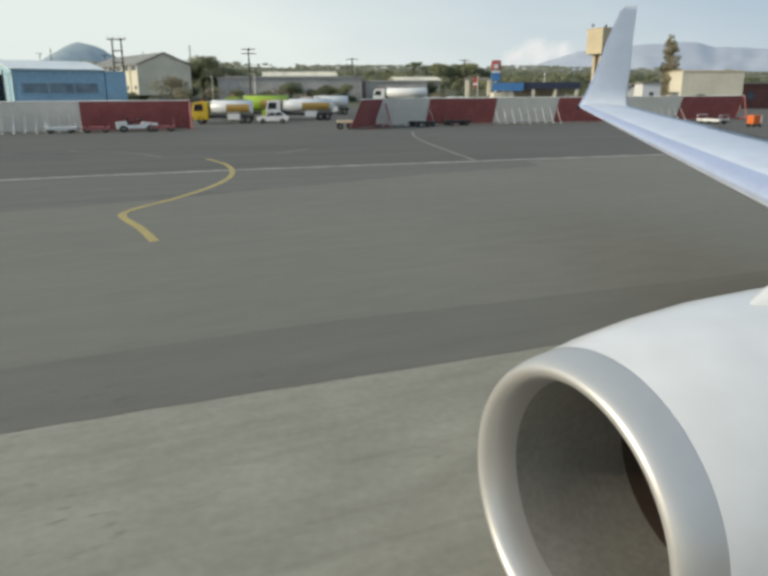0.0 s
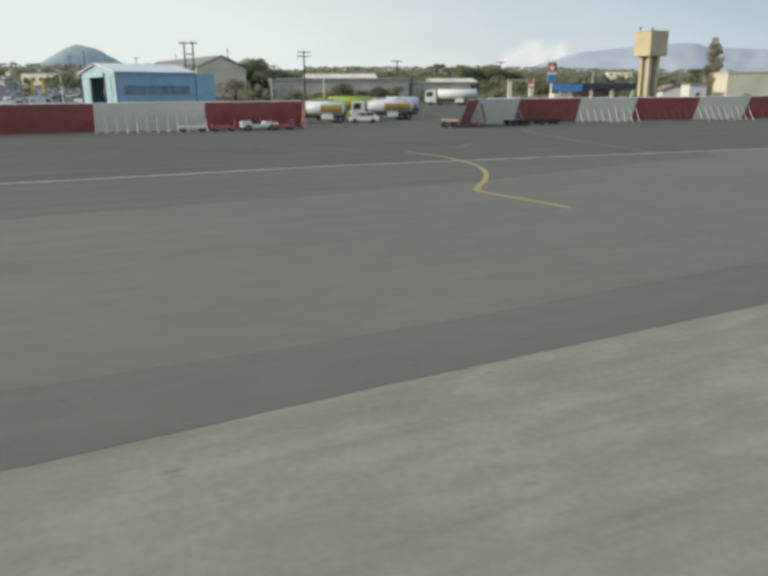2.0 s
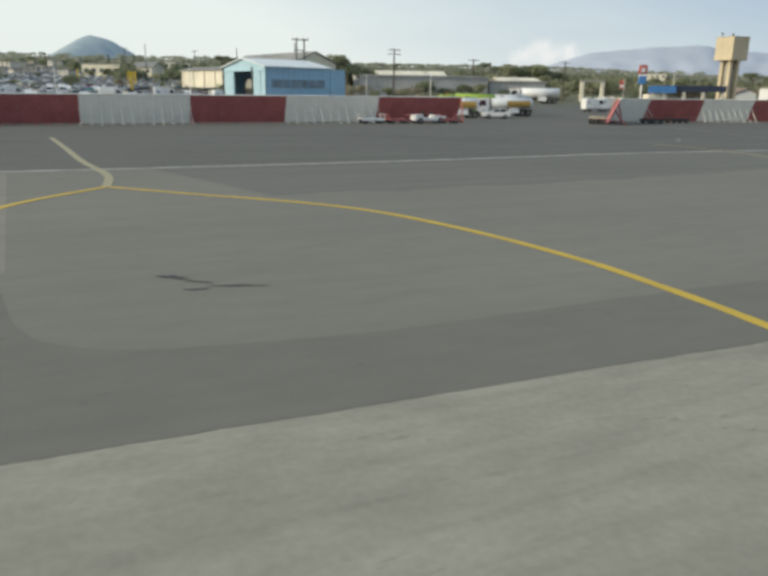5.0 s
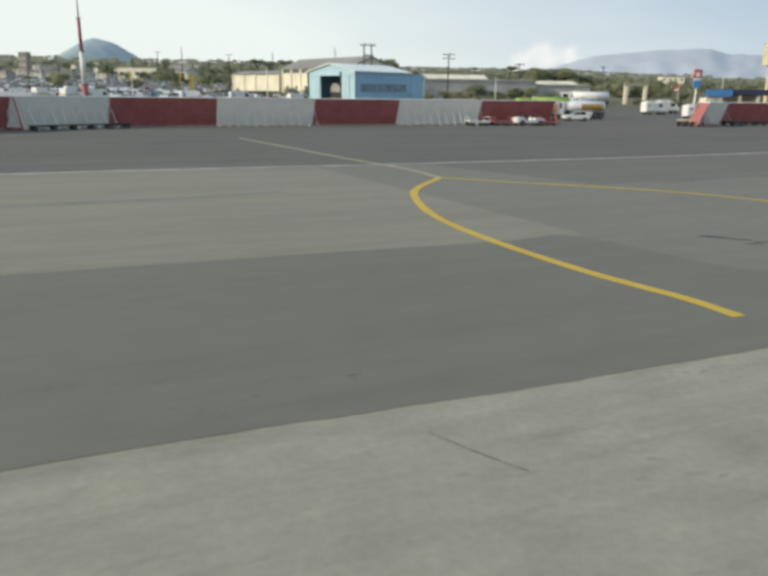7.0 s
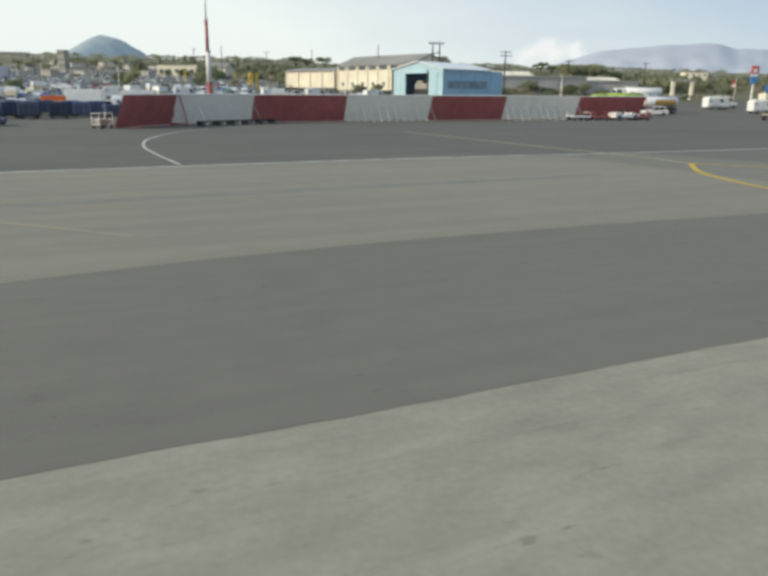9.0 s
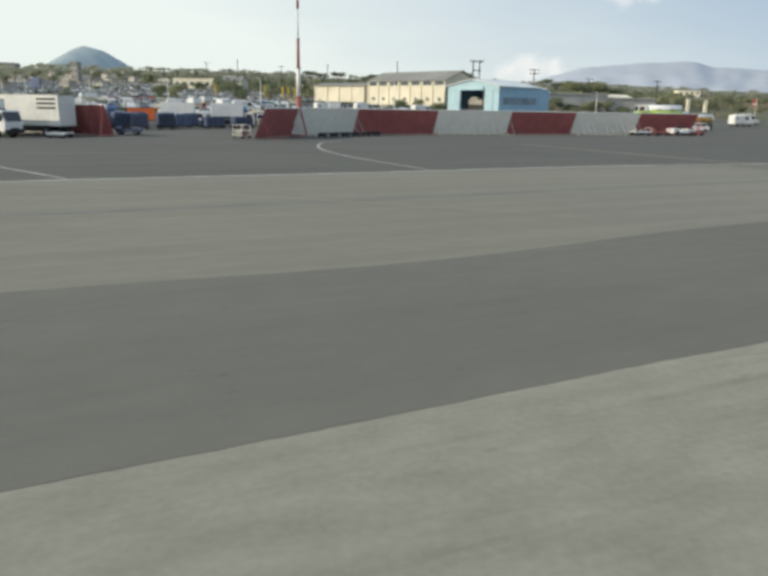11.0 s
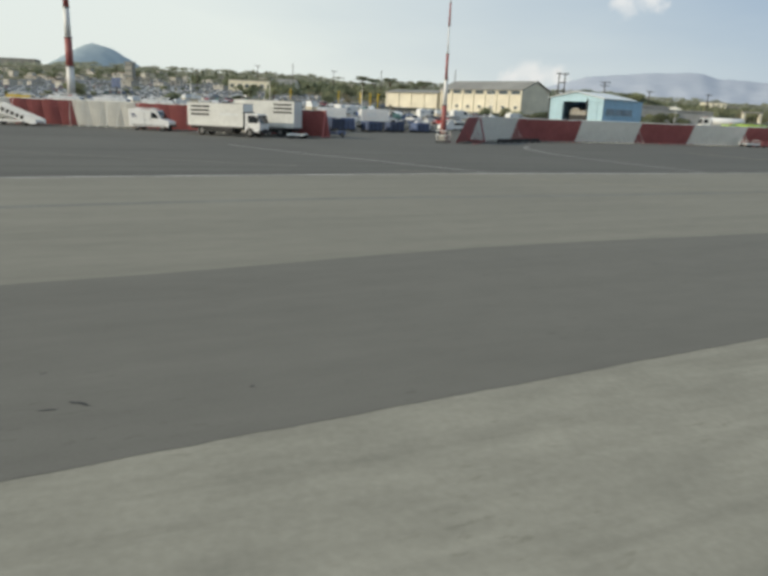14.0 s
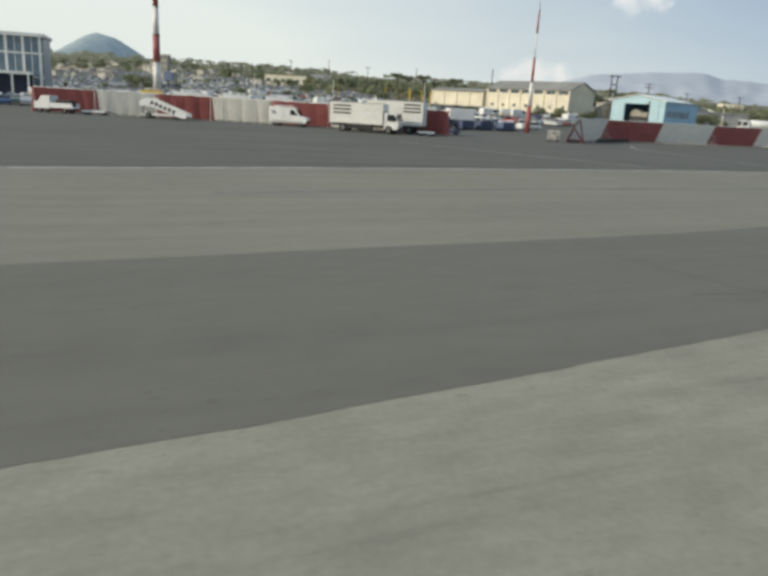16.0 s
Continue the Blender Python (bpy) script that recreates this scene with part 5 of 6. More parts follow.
def van(m, label, body=M_WHITE):
    root = thing("van", m, label, "van", "vans")
    b_ = part("body", profile([(-2.45, 0.45), (2.4, 0.45), (2.5, 0.95), (2.35, 1.18), (1.55, 1.35), (0.95, 2.3), (-2.3, 2.38), (-2.48, 2.2)], -0.95, 0.95, 0.06), body, root)
    part("side_window", profile([(0.35, 1.42), (1.3, 1.42), (0.78, 2.05), (0.35, 2.05)], -0.97, -0.92), M_GLASS, b_)
    part("logo_patch", boxes([((-1.85, -0.955, 1.8), (0.5, 0.014, 0.16)), ((-1.75, -0.955, 1.55), (0.6, 0.014, 0.12))]), M_BLUEM, b_, "small dark blue printed mark")
    part("windscreen", profile([(1.53, 1.4), (1.58, 1.4), (1.02, 2.24), (0.97, 2.24)], -0.82, 0.82), M_GLASS, b_)
    part("bumper", boxes([((2.42, 0, 0.6), (0.25, 1.86, 0.28))], 0.04), M_BLACK, root)
    part("side_moulding", boxes([((0, -0.965, 0.62), (4.0, 0.02, 0.12))]), M_STEEL, root)
    part("roof_rack", boxes([((-0.7, -0.6, 2.5), (2.4, 0.05, 0.08)), ((-0.7, 0.6, 2.5), (2.4, 0.05, 0.08)), ((-1.6, 0, 2.46), (0.05, 1.3, 0.12)), ((0.2, 0, 2.44), (0.05, 1.3, 0.14))]), M_WHITE, root)
    part("door_seam", boxes([((-0.5, -0.957, 1.4), (0.02, 0.02, 1.6)), ((0.3, -0.957, 1.4), (0.02, 0.02, 1.6))]), M_DSTEEL, b_)
    bars(root, -1.0, 0.1, -0.96, 1.25, 0.12, 4, M_SILVER)
    for x in (-1.55, 1.65):
        for y in (-0.82, 0.82):
            wheel(root, x, y, 0.36, 0.22)
    return root


van(pose(-117.4, 43.3, 0, 0, 0, -9), "white panel van with a roof rack")


def stairs_truck(m):
    root = thing("passenger_stairs", m, "white mobile passenger stairs on a truck chassis", "boarding stairs")
    part("side_panel", profile([(-3.0, 2.05), (-1.9, 2.55), (3.0, 0.75), (3.0, 0.2), (2.4, 0.2), (-1.7, 1.5), (-3.0, 1.5)], -1.15, -1.05, 0.01), M_WHITE, root, "white stair side panel")
    part("side_panel", profile([(-3.0, 2.05), (-1.9, 2.55), (3.0, 0.75), (3.0, 0.2), (2.4, 0.2), (-1.7, 1.5), (-3.0, 1.5)], 1.05, 1.15, 0.01), M_WHITE, root, "white stair side panel")
    for k in range(12):
        part("step", boxes([((2.6 - k * 0.38, 0, 0.35 + k * 0.115), (0.4, 2.06, 0.05))]), M_STEEL, root)
    part("platform", boxes([((-2.45, 0, 1.62), (1.2, 2.1, 0.12))]), M_STEEL, root)
    part("rail", tubes([((-3.0, -1.1, 2.05), (-3.0, -1.1, 2.75), 0.04), ((-3.0, -1.1, 2.75), (-1.9, -1.1, 3.0), 0.04), ((-1.9, -1.1, 2.5), (-1.9, -1.1, 3.0), 0.04)], 6), M_WHITE, root)
    part("chassis", boxes([((-0.2, 0, 0.5), (5.6, 1.7, 0.28))], 0.03), M_WHITE, root)
    part("strut", tubes([((-2.6, -0.9, 0.6), (-2.6, -0.9, 1.6), 0.07), ((-1.6, -0.9, 0.6), (-2.6, -0.9, 1.6), 0.05)], 6), M_DSTEEL, root)
    a = math.atan2(-1.8, 4.9)
    for i in range(6):
        t = i * 0.55
        bm = boxes([((0, 0, 0), (0.36, 0.014, 0.42))])
        bmesh.ops.rotate(bm, cent=(0, 0, 0), matrix=Matrix.Rotation(-a, 3, "Y"), verts=bm.verts)
        ob = part("lettering_bar", bm, M_DSTEEL, root)
        ob.location = (-1.35 + t, -1.16, 1.95 + t * math.tan(a))
    for x in (-2.0, 1.6):
        for y in (-0.85, 0.85):
            wheel(root, x, y, 0.36, 0.22)


for x, y, a in ((-132.0, 56.5, 4), (-126.0, 57.2, 2), (-119.8, 57.0, 5)):
    van(pose(x, y, 0, 0, 0, a), "white high-roofed van parked behind the blast fence").scale = (1.15, 1.1, 1.5)
van(pose(-138.2, 56.5, 0, 0, 0, 4), "yellow service van parked behind the blast fence", M_YEL).scale = (0.9, 1.0, 1.45)


stairs_truck(pose(-133.2, 43.2, 0, 0, 0, -4))


def pickup(m, label, group="small trucks"):
    root = thing("service_truck", m, label, "truck", group)
    c = part("cab", profile([(-0.2, 0.5), (1.9, 0.5), (1.95, 1.2), (1.35, 1.4), (0.95, 2.05), (-0.2, 2.1)], -0.95, 0.95, 0.05), M_WHITE, root, "white cab")
    part("side_window", profile([(0.1, 1.35), (1.1, 1.35), (0.8, 1.9), (0.1, 1.9)], -0.965, -0.92), M_GLASS, c)
    part("windscreen", profile([(1.36, 1.42), (1.4, 1.42), (1.02, 2.0), (0.98, 2.0)], -0.8, 0.8), M_GLASS, c)
    part("bed", boxes([((-1.7, 0, 0.75), (2.9, 1.9, 0.2)), ((-1.7, -0.92, 1.05), (2.9, 0.06, 0.4)), ((-1.7, 0.92, 1.05), (2.9, 0.06, 0.4))]), M_WHITE, root)
    part("load", boxes([((-1.8, 0, 1.2), (2.0, 1.4, 0.8))], 0.05), M_DSTEEL, root, "dark equipment on the bed")
    for x in (-2.1, 1.2):
        for y in (-0.82, 0.82):
            wheel(root, x, y, 0.38, 0.24)
    return root


pickup(pose(-147.3, 42.6, 0, 0, 0, 172), "white flatbed service truck carrying dark equipment")
pickup(at(37.4, 121, 20), "pale service truck parked behind the blast fence")
pickup(pose(-78.6, 84.2, 0, 0, 0, 215), "white service truck parked behind the blast fence")


def dolly(m, label, length=3.0, deck=M_STEEL, h=0.5, group="baggage dollies", rails=True):
    root = thing("baggage_dolly", m, label, "trailer", group)
    part("deck", boxes([((0, 0, h), (length, 1.5, 0.12))], 0.02), deck, root)
    part("frame", boxes([((0, -0.7, h - 0.12), (length, 0.08, 0.14)), ((0, 0.7, h - 0.12), (length, 0.08, 0.14))]), deck, root)
    part("towbar", tubes([((length / 2, 0, h - 0.1), (length / 2 + 0.9, 0, 0.3), 0.04)], 6), M_DSTEEL, root)
    if rails:
        for x in (-length / 2 + 0.05, length / 2 - 0.05):
            part("end_rail", tubes([((x, -0.7, h), (x, -0.7, h + 0.5), 0.03), ((x, 0.7, h), (x, 0.7, h + 0.5), 0.03), ((x, -0.7, h + 0.5), (x, 0.7, h + 0.5), 0.03)], 6), deck, root)
    for x in (-length * 0.33, length * 0.33):
        for y in (-0.62, 0.62):
            wheel(root, x, y, 0.31, 0.2)
    return root


dolly(pose(-32.0, 72.2, 0, 0, 0, 21), "low white baggage dolly beside the blast fence", 2.9, M_WHITE, 0.55)
dolly(pose(-28.9, 73.3, 0, 0, 0, 21), "red flat baggage dolly beside the blast fence", 2.6, M_FRED, 0.5)
dolly(pose(-22.8, 75.3, 0, 0, 0, 21), "red flat baggage dolly beside the blast fence", 2.4, M_FRED, 0.5)
dolly(pose(-4.0, 77.4, 0, 0, 0, 8), "brown flat trailer beside the blast fence", 1.6, M_BEIGE, 0.85, rails=False)
dolly(pose(38.4, 84.4, 0, 0, 0, -70), "white railed baggage dolly by the blast fence", 3.4, M_WHITE, 0.5)
dolly(pose(4.6, 82.4, 0, 0, 0, 28), "low dark baggage dolly beside the blast fence", 3.0, M_DSTEEL, 0.5, rails=False)
dolly(pose(8.6, 84.2, 0, 0, 0, 20), "low dark baggage dolly beside the blast fence", 3.0, M_DSTEEL, 0.5)
dolly(pose(-142.2, 43.2, 0, 0, 0, 2), "white flat baggage dolly", 3.0, M_WHITE, 0.5, rails=False)
dolly(pose(-100.0, 38.6, 0, 0, 0, -14), "pale low trailer beside a truck", 2.0, M_WHITE, 0.45, rails=False)


def tug(m, label, paint=M_WHITE, canopy_=False):
    root = thing("baggage_tug", m, label, "tug", "baggage tugs")
    b_ = part("body", profile([(-1.55, 0.3), (1.5, 0.3), (1.55, 0.75), (0.4, 0.9), (0.3, 0.6), (-0.7, 0.6), (-0.75, 0.95), (-1.55, 0.9)], -0.75, 0.75, 0.04), paint, root)
    part("seat", boxes([((-0.45, -0.2, 0.8), (0.45, 0.5, 0.14)), ((-0.68, -0.2, 1.05), (0.1, 0.5, 0.5))], 0.03), M_BLACK, root)
    part("steering_wheel", tubes([((0.15, -0.2, 0.95), (0.25, -0.2, 1.15), 0.18)], 10), M_BLACK, root)
    part("headlight", boxes([((1.55, -0.5, 0.62), (0.05, 0.2, 0.14))]), M_SILVER, b_)
    if canopy_:
        part("canopy", boxes([((-0.3, 0, 1.75), (1.7, 1.4, 0.08))], 0.02), paint, root)
        for x in (-1.05, 0.45):
            for y in (-0.6, 0.6):
                part("post", tubes([((x, y, 0.8), (x, y, 1.75), 0.03)], 6), M_DSTEEL, root)
    for x in (-1.0, 1.0):
        for y in (-0.68, 0.68):
            wheel(root, x, y, 0.3, 0.2)
    return root


tug(pose(-25.2, 74.5, 0, 0, 0, 21), "low white baggage tug beside the blast fence").scale = (1.3, 1.05, 1.1)
tug(pose(-96.3, 47.1, 0, 0, 0, 6), "dark blue baggage tug with equipment", M_BLUEM).scale = (0.85, 0.9, 0.9)


def tow_rack():
    root = thing("towbar_rack", pose(-72.7, 51.6, 0, 0, 0, 50), "long low dark towbar dolly along the blast fence", "trailer")
    part("beam", boxes([((0, 0, 0.42), (10.2, 0.35, 0.16))], 0.03), M_DSTEEL, root)
    for k in range(6):
        part("stand", boxes([((-4.6 + 1.84 * k, 0, 0.26), (0.18, 0.9, 0.2))]), M_DSTEEL, root)
        for y in (-0.4, 0.4):
            wheel(root, -4.6 + 1.84 * k, y, 0.2, 0.14)


tow_rack()


def power_unit(m, label):
    root = thing("ground_power_unit", m, label, "equipment", "ground equipment")
    part("housing", boxes([((0, 0, 1.15), (2.3, 1.4, 1.3))], 0.06), M_WHITE, root)
    part("louvre", boxes([((-0.5, -0.71, 1.2), (0.8, 0.03, 0.7))]), M_DSTEEL, root)
    part("control_panel", boxes([((0.6, -0.71, 1.35), (0.6, 0.03, 0.4))]), M_BLACK, root)
    part("base_frame", boxes([((0, 0, 0.42), (2.5, 1.3, 0.14))]), M_DSTEEL, root)
    part("exhaust", tubes([((-0.8, 0.3, 1.8), (-0.8, 0.3, 2.15), 0.07)], 8), M_STEEL, root)
    part("towbar", tubes([((1.2, 0, 0.42), (2.2, 0, 0.3), 0.05)], 6), M_DSTEEL, root)
    for x in (-0.75, 0.75):
        for y in (-0.6, 0.6):
            wheel(root, x, y, 0.3, 0.18)
    return root


def equipment_cage(m):
    root = thing("equipment_cage", m, "pale open steel cage trolley by the blast fence", "trolley", "ground equipment")
    part("deck", boxes([((0, 0, 0.4), (1.9, 1.3, 0.1))], 0.02), M_STEEL, root)
    for x in (-0.9, 0.9):
        for y in (-0.6, 0.6):
            part("post", tubes([((x, y, 0.4), (x, y, 1.9), 0.035)], 6), M_FWHITE, root)
            wheel(root, x * 0.75, y, 0.2, 0.12)
    for z in (1.15, 1.88):
        for y in (-0.6, 0.6):
            part("rail", tubes([((-0.9, y, z), (0.9, y, z), 0.03)], 6), M_FWHITE, root)
        for x in (-0.9, 0.9):
            part("end_rail", tubes([((x, -0.6, z), (x, 0.6, z), 0.03)], 6), M_FWHITE, root)
    part("grey_bundle", boxes([((-0.1, 0, 0.85), (1.4, 0.9, 0.75))], 0.12), M_GREYW, root, "grey covered bundle")
    return root


equipment_cage(pose(-83.4, 42.6, 0, 0, 0, 62)).scale = (0.85, 0.85, 0.72)
power_unit(pose(-83.9, 75.5, 0, 0, 0, 12), "white ground power unit behind the blast fence")


def loader(m, label):
    root = thing("high_loader", m, label, "loader", "high loaders")
    part("body", boxes([((0, 0, 2.45), (4.6, 2.3, 1.9))], 0.06), M_WHITE, root)
    part("scissor", tubes([((-1.6, -0.9, 0.8), (1.6, -0.9, 1.5), 0.08), ((1.6, -0.9, 0.8), (-1.6, -0.9, 1.5), 0.08)], 6), M_STEEL, root)
    part("chassis", boxes([((0.4, 0, 0.7), (6.0, 1.9, 0.3))], 0.03), M_DSTEEL, root)
    c = part("cab", profile([(2.5, 0.5), (3.9, 0.5), (3.95, 1.2), (3.7, 2.0), (2.5, 2.05)], -1.0, 1.0, 0.05), M_WHITE, root)
    part("side_window", boxes([((3.1, -1.005, 1.55), (0.8, 0.04, 0.55))]), M_GLASS, c)
    part("side_panel", boxes([((-0.6, -1.16, 2.5), (1.6, 0.02, 0.7))]), M_SILVER, root)
    for x in (-1.7, 3.1):
        for y in (-0.9, 0.9):
            wheel(root, x, y, 0.45, 0.28)
    return root


for x, y, a in ((-98.6, 75.6, 8), (-91.8, 77.0, 14)):
    loader(pose(x, y, 0, 0, 0, a), "white high loader truck parked in a row")


def cage(m):
    root = thing("container_dolly", m, "blue cargo container on a low dolly", "container", "blue container dollies")
    part("container", boxes([((0, 0, 1.2), (2.0, 1.5, 1.5))], 0.05), M_BLUEM, root)
    part("bed", boxes([((0, 0, 0.38), (2.4, 1.6, 0.12))]), M_DSTEEL, root)
    for x in (-0.8, 0.8):
        wheel(root, x, -0.65, 0.2, 0.14)
        wheel(root, x, 0.65, 0.2, 0.14)
    for k in (-1, 0, 1):
        part("rib", boxes([((k * 0.6, -0.76, 0.95), (0.07, 0.04, 1.45))]), M_DSTEEL, root)
    return root


for x, y, a in ((-91.9, 68.0, 38), (-88.5, 70.6, 36), (-84.4, 73.2, 38)):
    cage(pose(x, y, 0, 0, 0, a)).scale = (1.35, 1.1, 0.82)
for x, y, a in ((-86.6, 77.5, 20), (-82.6, 76.8, 35)):
    equipment_cage(pose(x, y, 0, 0, 0, a))
C0 = cage(pose(-99.2, 79, 0, 0, 0, 10))
for x, y, a in ((-96.6, 79.3, 8), (-92.8, 79.6, 12), (-90.2, 80, 8), (-87.6, 80.4, 8), (-85.0, 80.6, 14), (-103.6, 70, 30), (-106, 72.5, 30), (-108.5, 75, 35), (-104.5, 76, 20), (-101.8, 66, 20), (-99.5, 61, 15), (-97, 63.5, 25), (-102.5, 62.5, 40), (-106.5, 66.5, 10), (-109.5, 69, 25), (-98.5, 68.5, 60), (-95.6, 67, 15), (-111.5, 64, 20), (-113, 70, 35), (-105.2, 61, 15), (-99.8, 73.5, 25), (-95.8, 72, 15)):
    copy_thing(C0, pose(x, y, 0, 0, 0, a))


def orange_bin(m):
    root = thing("orange_container", m, "orange steel waste container", "container", "orange containers")
    part("tub", profile([(-1.6, 0.15), (1.6, 0.15), (1.9, 1.5), (-1.9, 1.5)], -0.85, 0.85, 0.03), M_ORANGE, root)
    part("rim", boxes([((0, 0, 1.52), (3.9, 1.85, 0.1))]), M_ORANGE, root)
    for k in (-1, 0, 1):
        part("rib", boxes([((k * 1.0, -0.87, 0.85), (0.1, 0.06, 1.25))]), M_ORANGE, root)
    return root


O0 = orange_bin(at(57.2, 121.5, 10))
O0.scale = (1.1, 1.1, 1.3)
copy_thing(O0, at(-106.5, 84, 8))


def orange_cart(m):
    root = thing("service_cart", m, "small orange service cart with a white side panel", "cart", "ground equipment")
    part("body", boxes([((0, 0, 0.75), (1.2, 0.9, 0.9))], 0.05), M_ORANGE, root)
    part("side_panel", boxes([((0.45, -0.46, 0.75), (0.22, 0.04, 0.75))]), M_WHITE, root)
    part("base_frame", boxes([((0, 0, 0.26), (1.3, 0.8, 0.08))]), M_DSTEEL, root)
    for x in (-0.4, 0.4):
        for y in (-0.35, 0.35):
            wheel(root, x, y, 0.2, 0.12)


orange_cart(pose(39.3, 76.6, 0, 0, 0, 20))


def tanker(m, label, length, cab_m, tank_m, band_m=None, semi=False):
    root = thing("fuel_tanker", m, label, "tanker truck", "fuel tankers")
    # local x forward; tank from 0 to length, cab beyond
    bm = lathe([(0, 0.05), (0.04, 0.8), (0.16, 1.0), (length - 0.16, 1.0), (length - 0.04, 0.8), (length, 0.05)], 28)
    bmesh.ops.scale(bm, vec=(1, 1.12, 0.92), verts=bm.verts)
    bmesh.ops.translate(bm, vec=(0, 0, 2.0), verts=bm.verts)
    t = part("tank", bm, tank_m, root, smooth=True)
    if band_m:
        bm = lathe([(length * 0.08, 1.008), (length * 0.62, 1.008)], 28)
        bmesh.ops.delete(bm, geom=[v for v in bm.verts if v.co.z > 0.5 or v.co.z < -0.75], context="VERTS")
        bmesh.ops.scale(bm, vec=(1, 1.12, 0.92), verts=bm.verts)
        bmesh.ops.translate(bm, vec=(0, 0, 2.0), verts=bm.verts)
        part("paint_band", bm, band_m, t, smooth=True)
    part("catwalk", boxes([((length / 2, 0, 2.98), (length * 0.8, 0.5, 0.06)), ((length * 0.3, 0, 3.05), (0.5, 0.5, 0.2)), ((length * 0.7, 0, 3.05), (0.5, 0.5, 0.2))]), M_STEEL, root)
    part("chassis", boxes([((length / 2 + 1, 0, 0.85), (length + 2.2, 0.9, 0.3))]), M_DSTEEL, root)
    part("side_cabinet", boxes([((length * 0.45, -1.0, 0.85), (1.6, 0.4, 0.7)), ((length * 0.45, 1.0, 0.85), (1.6, 0.4, 0.7))], 0.03), tank_m, root)
    o_ = length + 0.25
    c = part("cab", profile([(o_, 0.5), (o_ + 1.95, 0.5), (o_ + 2.05, 1.4), (o_ + 1.8, 2.7), (o_ + 0.1, 2.8), (o_, 2.6)], -1.15, 1.15, 0.06), cab_m, root)
    for y0, y1 in ((-1.165, -1.1), (1.1, 1.165)):
        part("side_window", profile([(o_ + 0.6, 1.6), (o_ + 1.8, 1.6), (o_ + 1.6, 2.45), (o_ + 0.6, 2.45)], y0, y1), M_GLASS, c)
    part("windscreen", profile([(o_ + 2.03, 1.5), (o_ + 2.07, 1.5), (o_ + 1.88, 2.5), (o_ + 1.84, 2.5)], -1.0, 1.0), M_GLASS, c)
    part("bumper", boxes([((o_ + 1.98, 0, 0.65), (0.25, 2.3, 0.4))], 0.03), M_DSTEEL, c)
    part("beacon", tubes([((o_ + 0.8, 0, 2.78), (o_ + 0.8, 0, 2.98), 0.1)], 8), M_ORANGE, c)
    axles = [length * 0.12, length * 0.26, o_ + 0.9] + ([length * 0.4, length - 0.6] if semi else [])
    for x in axles:
        for y in (-1.0, 1.0):
            wheel(root, x, y, 0.5, 0.3)
    return root


tanker(at(-16.8, 95, 186), "fuel tanker with a yellow cab and ochre banded silver tank", 5.4, M_YEL, M_SILVER, M_GOLD)
tanker(at(-7.1, 104.3, 192), "fuel tanker with a white cab and ochre banded tank", 7.2, M_WHITE, M_SILVER, M_GOLD)
tanker(at(-13.2, 103.5, 188), "lime green fuel tanker with an ochre band", 5.6, M_LIME, M_LIME, M_GOLD).scale = (1.15, 1.15, 1.15)
big = tanker(at(9.7, 158, 178), "long white articulated fuel tanker", 7.4, M_WHITE, M_WHITE, semi=True)
big.scale = (1.2, 1.2, 1.2)
tanker(at(-5.5, 118, 186), "pale fuel tanker parked in a row", 5.6, M_WHITE, M_SILVER)


def car(m, label, paint, name="car", group="parked cars", detail=True):
    root = thing(name, m, label, "car", group)
    b_ = part("body", profile([(-2.0, 0.3), (1.95, 0.3), (2.03, 0.62), (1.85, 0.82), (1.0, 0.93), (0.35, 1.42), (-1.1, 1.46), (-1.75, 0.98), (-2.05, 0.9)], -0.82, 0.82, 0.06), paint, root)
    part("side_glass", profile([(-1.45, 0.97), (0.85, 0.95), (0.3, 1.36), (-1.05, 1.39)], -0.835, 0.835), M_GLASS, b_)
    part("windscreen", profile([(0.98, 0.96), (1.03, 0.96), (0.42, 1.42), (0.37, 1.42)], -0.7, 0.7), M_GLASS, b_)
    if detail:
        part("headlight", boxes([((1.95, -0.6, 0.68), (0.12, 0.3, 0.14))]), M_SILVER, b_)
        part("headlight", boxes([((1.95, 0.6, 0.68), (0.12, 0.3, 0.14))]), M_SILVER, b_)
        part("door_pillar", boxes([((-0.35, 0, 1.17), (0.09, 1.69, 0.42))]), paint, b_)
    for x in (-1.25, 1.25):
        for y in (-0.74, 0.74):
            if detail:
                wheel(root, x, y, 0.31, 0.2)
            else:
                part("wheel", tubes([((x, y - 0.1, 0.31), (x, y + 0.1, 0.31), 0.31)], 12), M_RUBBER, root)
    return root


car(at(-14.2, 94.2, 188), "white hatchback car on the apron", M_CAR[0])
CARS = [car(at(0, 0), lb, M_CAR[i], "parked_car", "car park", False) for i, lb in enumerate(
    ("white hatchback in the car park", "silver hatchback in the car park", "dark grey hatchback in the car park", "dark blue hatchback in the car park", "dark green hatchback in the car park", "red hatchback in the car park", "cream hatchback in the car park"))]
rows = []
far_rows = []
BUILT = ((-93, -48, 150, 202), (-165, -126, 292, 318), (-62, -28, 94, 150), (-112, -80, 70, 92), (-210, -150, 100, 150))
for k in range(54):
    d, t = 124 + 6.2 * k, -205.0
    while t < 8:
        t += rng.uniform(2.5, 3.1)
        x, y = FX * d + FY * t, FY * d - FX * t
        free = not any(x0 < x < x1 and y0 < y < y1 for x0, x1, y0, y1 in BUILT)
        if free and k % 4 != 3 and noise.noise((d * 0.03, t * 0.03, 9)) > -0.32 and rng.random() < 0.8:
            (rows if d < 215 else far_rows).append((d, t))
